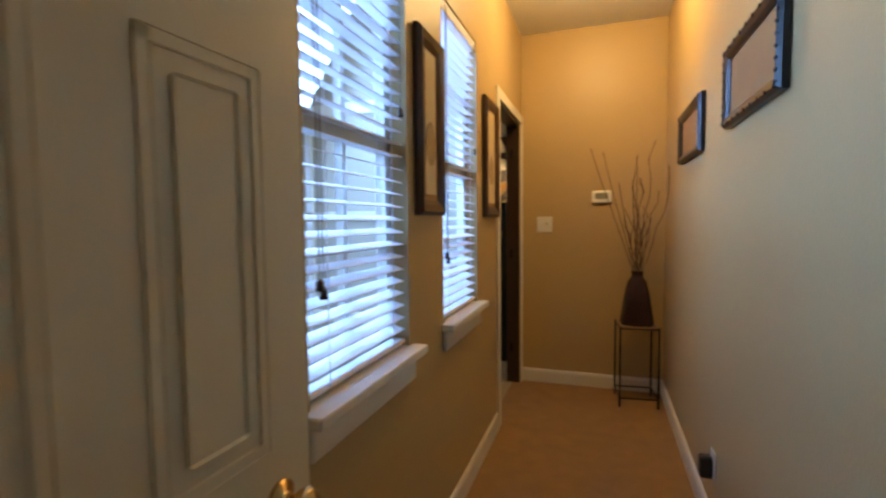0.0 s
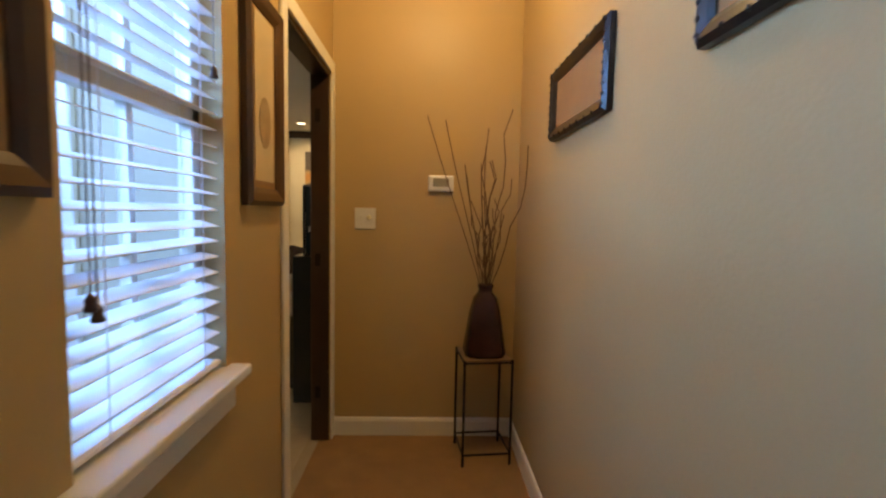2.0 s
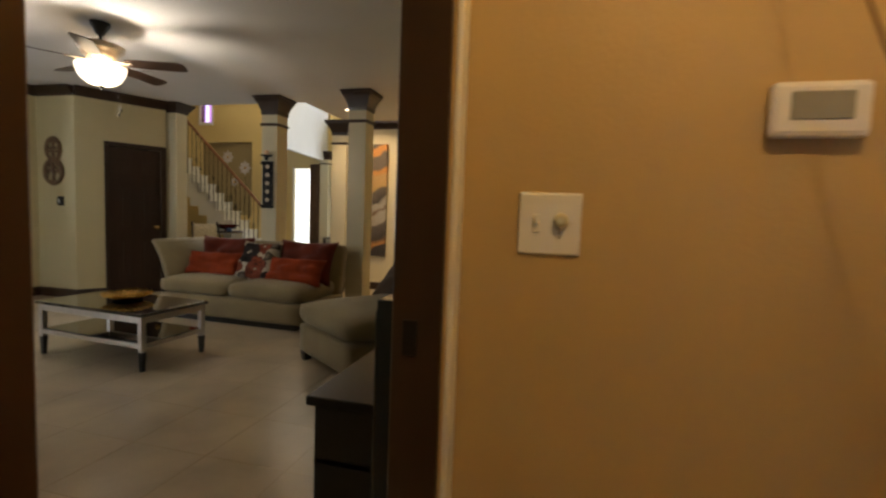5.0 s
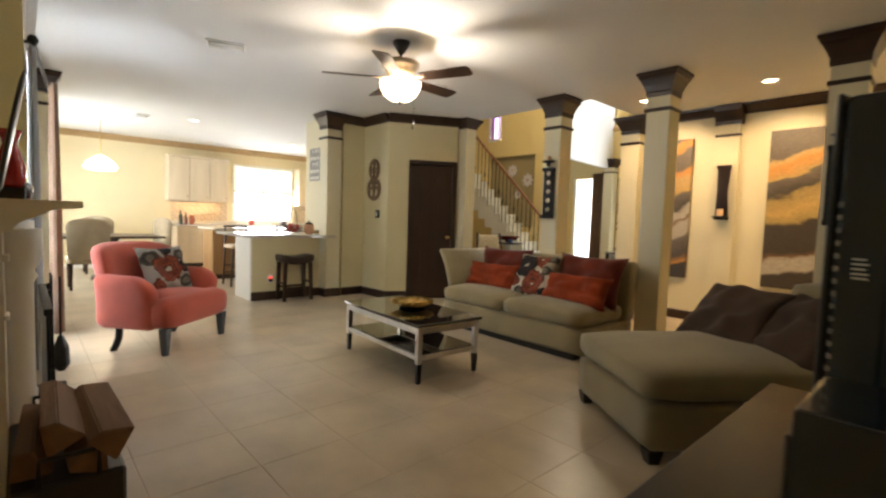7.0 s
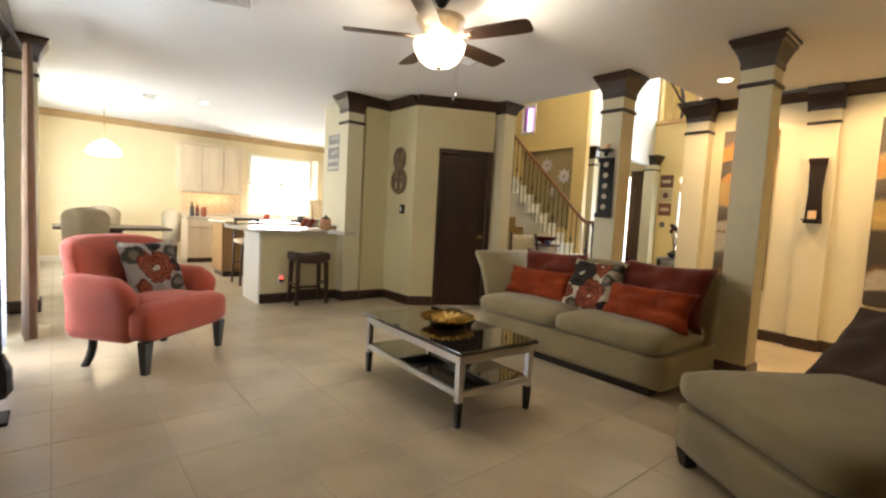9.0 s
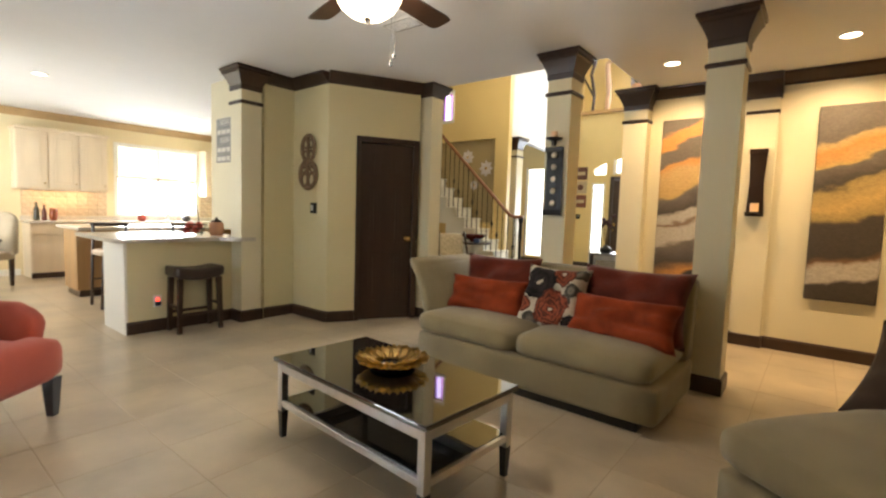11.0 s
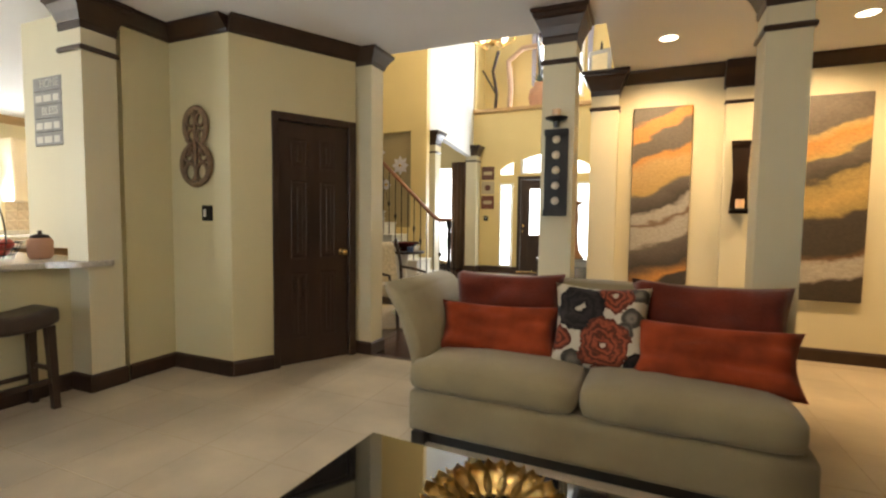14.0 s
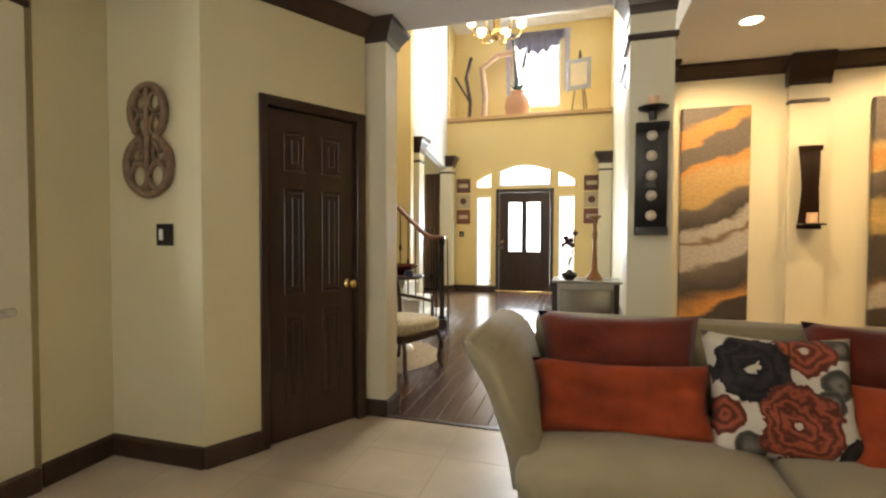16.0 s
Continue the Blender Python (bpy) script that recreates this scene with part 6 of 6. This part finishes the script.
# carved foyer chair, pedestal and bowl
fc = thing("carved_armchair", "carved dark wood chair with patterned cream seat", "chair", pose(-5.98, 9.55, 0, 0, 0, 70))
PAT = mat("damask_cream", (0.55, 0.47, 0.33), 0.8, vary=0.35, scale=26)
part("seat", soft_box(0.56, 0.50, 0.13, 0.05, sag=0.02), PAT, fc, smooth=True, at=pose(0, 0, 0.36))
part("seat_rail", box(-0.27, -0.24, 0.30, 0.27, 0.24, 0.37, 0.01), DARK, fc)
for sx in (-1, 1):
    part("front_leg", tube([(sx * 0.25, -0.23, 0.33), (sx * 0.27, -0.26, 0.24), (sx * 0.245, -0.24, 0.10), (sx * 0.26, -0.27, 0.0)], 0.020, 8), DARK, fc)
    part("rear_leg", tube([(sx * 0.24, 0.22, 0.33), (sx * 0.25, 0.28, 0.0)], 0.018, 8), DARK, fc)
    part("back_post", tube([(sx * 0.24, 0.23, 0.33), (sx * 0.25, 0.27, 0.70), (sx * 0.22, 0.33, 1.0)], 0.020, 8), DARK, fc)
    part("arm", tube([(sx * 0.25, 0.26, 0.66), (sx * 0.29, 0.05, 0.64), (sx * 0.28, -0.14, 0.62), (sx * 0.26, -0.16, 0.40)], 0.018, 8), DARK, fc)
part("back_panel", soft_box(0.44, 0.07, 0.52, 0.03), PAT, fc, smooth=True, at=pose(0, 0.29, 0.45, -10, 0, 0))
pdz = thing("pedestal_table", "small white pedestal table on the foyer floor", "table", pose(-6.27, 10.2, 0))
part("tabletop", turned([(0.26, 0.80), (0.27, 0.815), (0.26, 0.83)], 28), DARK, pdz)
part("stem", turned([(0.16, 0), (0.15, 0.04), (0.04, 0.10), (0.05, 0.4), (0.03, 0.6), (0.08, 0.80)], 18), WHITE, pdz, smooth=True)
bw = thing("bowl", "dark red footed bowl on the pedestal table", "bowl", pose(-6.27, 10.2, 0.83))
part("body", turned([(0.06, 0), (0.05, 0.02), (0.12, 0.04), (0.20, 0.10), (0.21, 0.115), (0.19, 0.105), (0.10, 0.05), (0.01, 0.04)], 28), mat("oxblood_glaze", (0.10, 0.012, 0.010), 0.15), bw, smooth=True)
bb = thing("blue_box", "small blue lidded box on the pedestal table", "box", pose(-6.10, 10.05, 0.83, 0, 0, 20))
part("body", box(-0.04, -0.03, 0, 0.04, 0.03, 0.05, 0.004), mat("blue_lacquer", (0.03, 0.06, 0.18), 0.3), bb)
part("lid", box(-0.042, -0.032, 0.05, 0.042, 0.032, 0.062, 0.003), mat("blue_lacquer_lid", (0.04, 0.08, 0.22), 0.3), bb)
rg = thing("woven_rug", "round tan woven rug under the carved chair", "rug", pose(-6.5, 9.9, -0.002))
part("weave", turned([(0.75, 0.001), (0.76, 0.008), (0.74, 0.012), (0.01, 0.012)], 40), mat("jute", (0.40, 0.31, 0.20), 0.95, vary=0.3, scale=30, bump=0.6, bscale=160), rg)

# alcove over the front door
AZ = 3.93
tp = thing("terracotta_urn", "tall terracotta urn with dark reeds on the ledge", "urn", pose(-5.757, 16.25, AZ - 0.08) @ Matrix.Diagonal((1.2, 1.2, 1.2, 1)))
part("body", turned([(0.14, 0), (0.20, 0.10), (0.25, 0.30), (0.22, 0.46), (0.13, 0.54), (0.15, 0.58), (0.12, 0.57)], 24), CLAY, tp, smooth=True)
rng = random.Random(11)
for i in range(7):
    part("reed", rod((0.05 * math.cos(i), 0.05 * math.sin(i), 0.5), (0.16 * math.cos(i * 2.1), 0.12 * math.sin(i * 2.1), rng.uniform(1.2, 1.65)), 0.014, 6, None, 0.020), BLACKW, tp)
LEAF = mat("dark_leaf", (0.03, 0.07, 0.035), 0.5, vary=0.3)
for i in range(14):
    a = i * 0.9
    part("leaf", extrude([(0, 0), (0.10, 0.03), (0.24, 0.0), (0.10, -0.03)], 0.003, "z", m=Matrix.Rotation(a, 4, "Z") @ Matrix.Rotation(radians(-20 - 20 * (i % 3)), 4, "Y")), LEAF, tp, at=pose(0, 0, 0.58))
al = thing("window_10", "bright alcove window above the entry", "window")
al["kind"] = "structure"
for x0, x1, z0, z1 in ((-5.93, -5.86, 4.27, 5.95), (-4.89, -4.82, 4.27, 5.95), (-5.86, -4.89, 4.27, 4.35), (-5.86, -4.89, 5.87, 5.95)):
    part("window_frame", box(x0, 16.67, z0, x1, 16.74, z1, 0.004), WHITE, al)
part("pane", box(-5.88, 16.75, 4.31, -4.87, 16.755, 5.91), GLASS, al)
own = bmesh.new()
N = 40
cols = []
for i in range(N + 1):
    t = i / N
    droop = 5.87 - 0.34 * math.sin(math.pi * t) - 0.05 * math.sin(t * 40)
    cols.append((own.verts.new((-6.05 + 1.38 * t, 16.64 + 0.02 * math.sin(t * 60), 6.04)), own.verts.new((-6.05 + 1.38 * t, 16.63 + 0.03 * math.sin(t * 60), droop))))
for a, b in zip(cols, cols[1:]):
    own.faces.new((a[0], b[0], b[1], a[1]))
bmesh.ops.solidify(own, geom=own.faces[:], thickness=0.004)
sc = thing("swag_valance", "grey-lilac scarf swag over the alcove window", "valance")
part("cloth", own, mat("lilac_scarf", (0.35, 0.33, 0.40), 0.8, vary=0.2), sc, smooth=True)
for x in (-6.04, -4.70):
    part("tail", extrude([(0, 0), (0.14, 0), (0.10, -1.5), (0.02, -1.4)], 0.02, "y"), bpy.data.materials["lilac_scarf"], sc, at=pose(x - 0.05, 16.63, 6.04))
es = thing("easel", "small easel with framed picture on the ledge", "easel", pose(-4.40, 16.22, AZ - 0.08, 0, 0, -18) @ Matrix.Diagonal((1.2, 1.2, 1.2, 1)))
for a, b in (((-0.16, 0, 0), (0.0, 0.02, 1.25)), ((0.16, 0, 0), (0.0, 0.02, 1.25)), ((0, 0.35, 0), (0.0, 0.02, 1.2))):
    part("leg", rod(a, b, 0.013, 6), DARK, es)
part("picture_board", box(-0.22, -0.05, 0.52, 0.22, -0.02, 1.08, 0.006), mat("pewter_frame", (0.32, 0.30, 0.28), 0.4, vary=0.2), es)
part("print", box(-0.15, -0.056, 0.60, 0.15, -0.05, 1.0), PAPER, es)
sl = thing("branch_sculpture", "bare branch and drift sculpture on the ledge", "sculpture", pose(-6.92, 16.32, AZ - 0.08) @ Matrix.Diagonal((1.2, 1.2, 1.2, 1)))
part("branch", tube([(0, 0, 0), (0.03, 0, 0.5), (-0.06, 0, 0.95), (0.05, 0, 1.35)], 0.035, 7), DARK, sl)
part("branch", tube([(0.0, 0, 0.5), (-0.18, 0.05, 0.8), (-0.3, 0.05, 1.0)], 0.022, 7), DARK, sl)
part("body", tube([(0.28, 0.1, 0), (0.30, 0.1, 0.6), (0.24, 0.1, 1.15), (0.55, 0.1, 1.38), (0.95, 0.1, 1.40)], 0.06, 8), mat("pale_drift", (0.50, 0.32, 0.20), 0.7, vary=0.2), sl)
cd = thing("chandelier", "gold chandelier with lit glass cups in the foyer", "chandelier", pose(-5.35, 11.0, -0.26))
part("stem", rod((0, 0, 4.0), (0, 0, 6.45), 0.012), BRASS, cd)
part("hub", turned([(0.02, 3.85), (0.06, 3.92), (0.03, 4.0), (0.05, 4.1), (0.015, 4.2)], 16), BRASS, cd, smooth=True)
for i in range(6):
    a = i * math.pi / 3 + 0.3
    arm = part("arm", tube([(0.03 * math.cos(a), 0.03 * math.sin(a), 3.95), (0.15 * math.cos(a), 0.15 * math.sin(a), 3.86), (0.28 * math.cos(a), 0.28 * math.sin(a), 3.92), (0.30 * math.cos(a), 0.30 * math.sin(a), 4.0)], 0.010, 6), BRASS, cd)
    part("glass_cup", turned([(0.02, 0), (0.05, 0.03), (0.06, 0.09), (0.055, 0.09), (0.03, 0.03)], 14), BULB, arm, "lit glass cup", True, pose(0.30 * math.cos(a), 0.30 * math.sin(a), 4.0))
lamp("chandelier_bulb", "POINT", 130, (1.0, 0.82, 0.55), pose(-5.35, 11.0, 4.35), 0.25)

# ---------------------------------------------------------------- outdoors seen through the hall windows
tagged(part("ground", box(-60, -80, -0.40, 60, 100, -0.15), mat("lawn_and_paving", (0.16, 0.17, 0.12), 0.9, vary=0.4, scale=2)), kind="structure")
tagged(part("patio", box(-7, -5, -0.149, -0.52, 2.8, -0.06, 0.01), mat("patio_concrete", (0.42, 0.40, 0.37), 0.85, vary=0.15, scale=3)), kind="structure")
tagged(part("wall_exterior", box(-2.8, 2.80, -0.1, -0.56, 2.83, 2.9), mat("pale_stucco", (0.50, 0.45, 0.36), 0.8, vary=0.08, scale=3)), kind="structure")
tagged(part("patio_post", box(-2.6, 0.6, -0.1, -2.42, 0.78, 2.7, 0.01), WHITE), kind="structure")
fen = thing("patio_fence", "white slatted patio fence outside the hall windows", "fence", pose(-4.6, -1, -0.1))
slm = mesh("slat", box(-0.012, -0.045, 0.05, 0.012, 0.045, 1.85, 0.004), mat("fence_paint", (0.60, 0.62, 0.62), 0.7, vary=0.1))
for i in range(38):
    s = new("slat", slm)
    s.parent = fen
    s.matrix_basis = pose(0, -1.9 + i * 0.15, 0)
for z in (0.3, 1.0, 1.7):
    part("rail", box(0.012, -2.0, z, 0.05, 3.8, z + 0.09), bpy.data.materials["fence_paint"], fen)
for x0, x1, z0, z1 in ((-2.3, -2.22, 0.6, 2.1), (-1.2, -1.12, 0.6, 2.1), (-2.22, -1.2, 2.02, 2.1), (-2.22, -1.2, 0.6, 0.68), (-1.75, -1.70, 0.68, 2.02), (-2.22, -1.2, 1.32, 1.37)):
    tagged(part("trim", box(x0, 2.77, z0, x1, 2.80, z1, 0.004), WHITE), kind="structure")

# ---------------------------------------------------------------- daylight at the openings
lamp("kitchen_daylight", "AREA", 170, DAY, look((XW - 0.10, 7.96, 1.7), (-6, 7.96, 1.5)), 1.40, 1.25)
lamp("dining_daylight", "AREA", 95, DAY, look((-10.3, 3.30, 1.4), (-10.3, 6, 1.2)), 2.4, 1.8)
lamp("south_daylight", "AREA", 190, DAY, look((-5.83, 3.25, 1.3), (-5.83, 6, 1.2)), 1.0, 2.1)
lamp("alcove_daylight", "AREA", 190, DAY, look((-5.38, 16.60, 5.1), (-5.7, 11, 3.4)), 1.0, 1.5)
lamp("entry_daylight", "AREA", 135, DAY, look((-5.54, 15.82, 1.45), (-5.4, 10, 1.0)), 0.75, 1.05)
for y in (1.115, 2.035):
    lamp("hall_daylight", "AREA", 116, (0.25, 0.49, 1.0), look((-1.35, y - 0.1, 2.3), (0.6, y, 1.2)), 1.2, 1.0)
lamp("hall_ceiling_bulb", "POINT", 55, (1.0, 0.65, 0.26), pose(0.20, 2.68, 2.64), 0.06)
DAYOUT = glow("daylit_distance", (0.93, 0.97, 1.0), 3.5)
for name, q in (("backdrop_kitchen", (XW - 0.9, 6.6, 0.5, XW - 0.88, 9.4, 2.9)), ("backdrop_entry", (-9.8, 17.2, 0.0, -3.6, 17.22, 3.2)), ("backdrop_alcove", (-7.0, 17.5, 3.7, -4.0, 17.52, 6.2)), ("backdrop_stair", (-8.9, 12.6, 2.9, -7.8, 12.62, 4.1)), ("backdrop_south", (-12.3, 2.3, 0.0, -5.0, 2.32, 2.7))):
    tagged(part(name, box(*q), DAYOUT), kind="structure")

# ---------------------------------------------------------------- floor tiles and planks
TS = 0.46
tile_mesh = mesh("tile", box(-TS / 2 + 0.002, -TS / 2 + 0.002, -0.012, TS / 2 - 0.002, TS / 2 - 0.002, 0.0, 0.0015), TILE)
fl = thing("floor_tiles", "", "")
fl["kind"] = "structure"
far = bmesh.new()
ox, oy = -0.51 - TS / 2, 2.88 + TS / 2
for i in range(27):
    for j in range(16):
        x, y = ox - i * TS, oy + j * TS
        if y + TS / 2 > (8.40 if x < -3.75 else 9.95):
            if y - TS / 2 > (8.35 if x < -3.75 else 9.9):
                continue
            y1 = 8.40 if x < -3.75 else 9.95
        else:
            y1 = y + TS / 2
        if y1 < y + TS / 2:
            box(x - TS / 2 + 0.003, y - TS / 2 + 0.003, -0.012, x + TS / 2 - 0.003, y1 - 0.003, 0.0, bm=far)
        elif i < 16 and j < 16:
            t = new("tile", tile_mesh)
            t.parent = fl
            t.matrix_basis = pose(x, y, 0)
        else:
            box(x - TS / 2 + 0.003, y - TS / 2 + 0.003, -0.012, x + TS / 2 - 0.003, y + TS / 2 - 0.003, 0.0, bm=far)
ft2 = part("tile_field", far, TILE, fl)
ft2["kind"] = "stuff"
pk = thing("floor_planks", "", "")
pk["kind"] = "structure"
rng = random.Random(2)
pw = 0.122
shapes = {ln: mesh("plank", box(-pw / 2 + 0.0022, 0.001, -0.014, pw / 2 - 0.0022, ln - 0.001, 0.0, 0.0025), PLANK) for ln in (0.9, 1.2, 1.5)}
n = 0
for i in range(36):
    x, y = -3.79 - pw * i, 8.43
    while y < 15.86:
        ln = rng.choice((0.9, 1.2, 1.5))
        if y + ln > 15.95:
            ln = 0.9
        if n < 295:
            p = new("plank", shapes[ln])
            p.parent = pk
            p.matrix_basis = pose(x, y, 0.0)
            n += 1
        y += ln
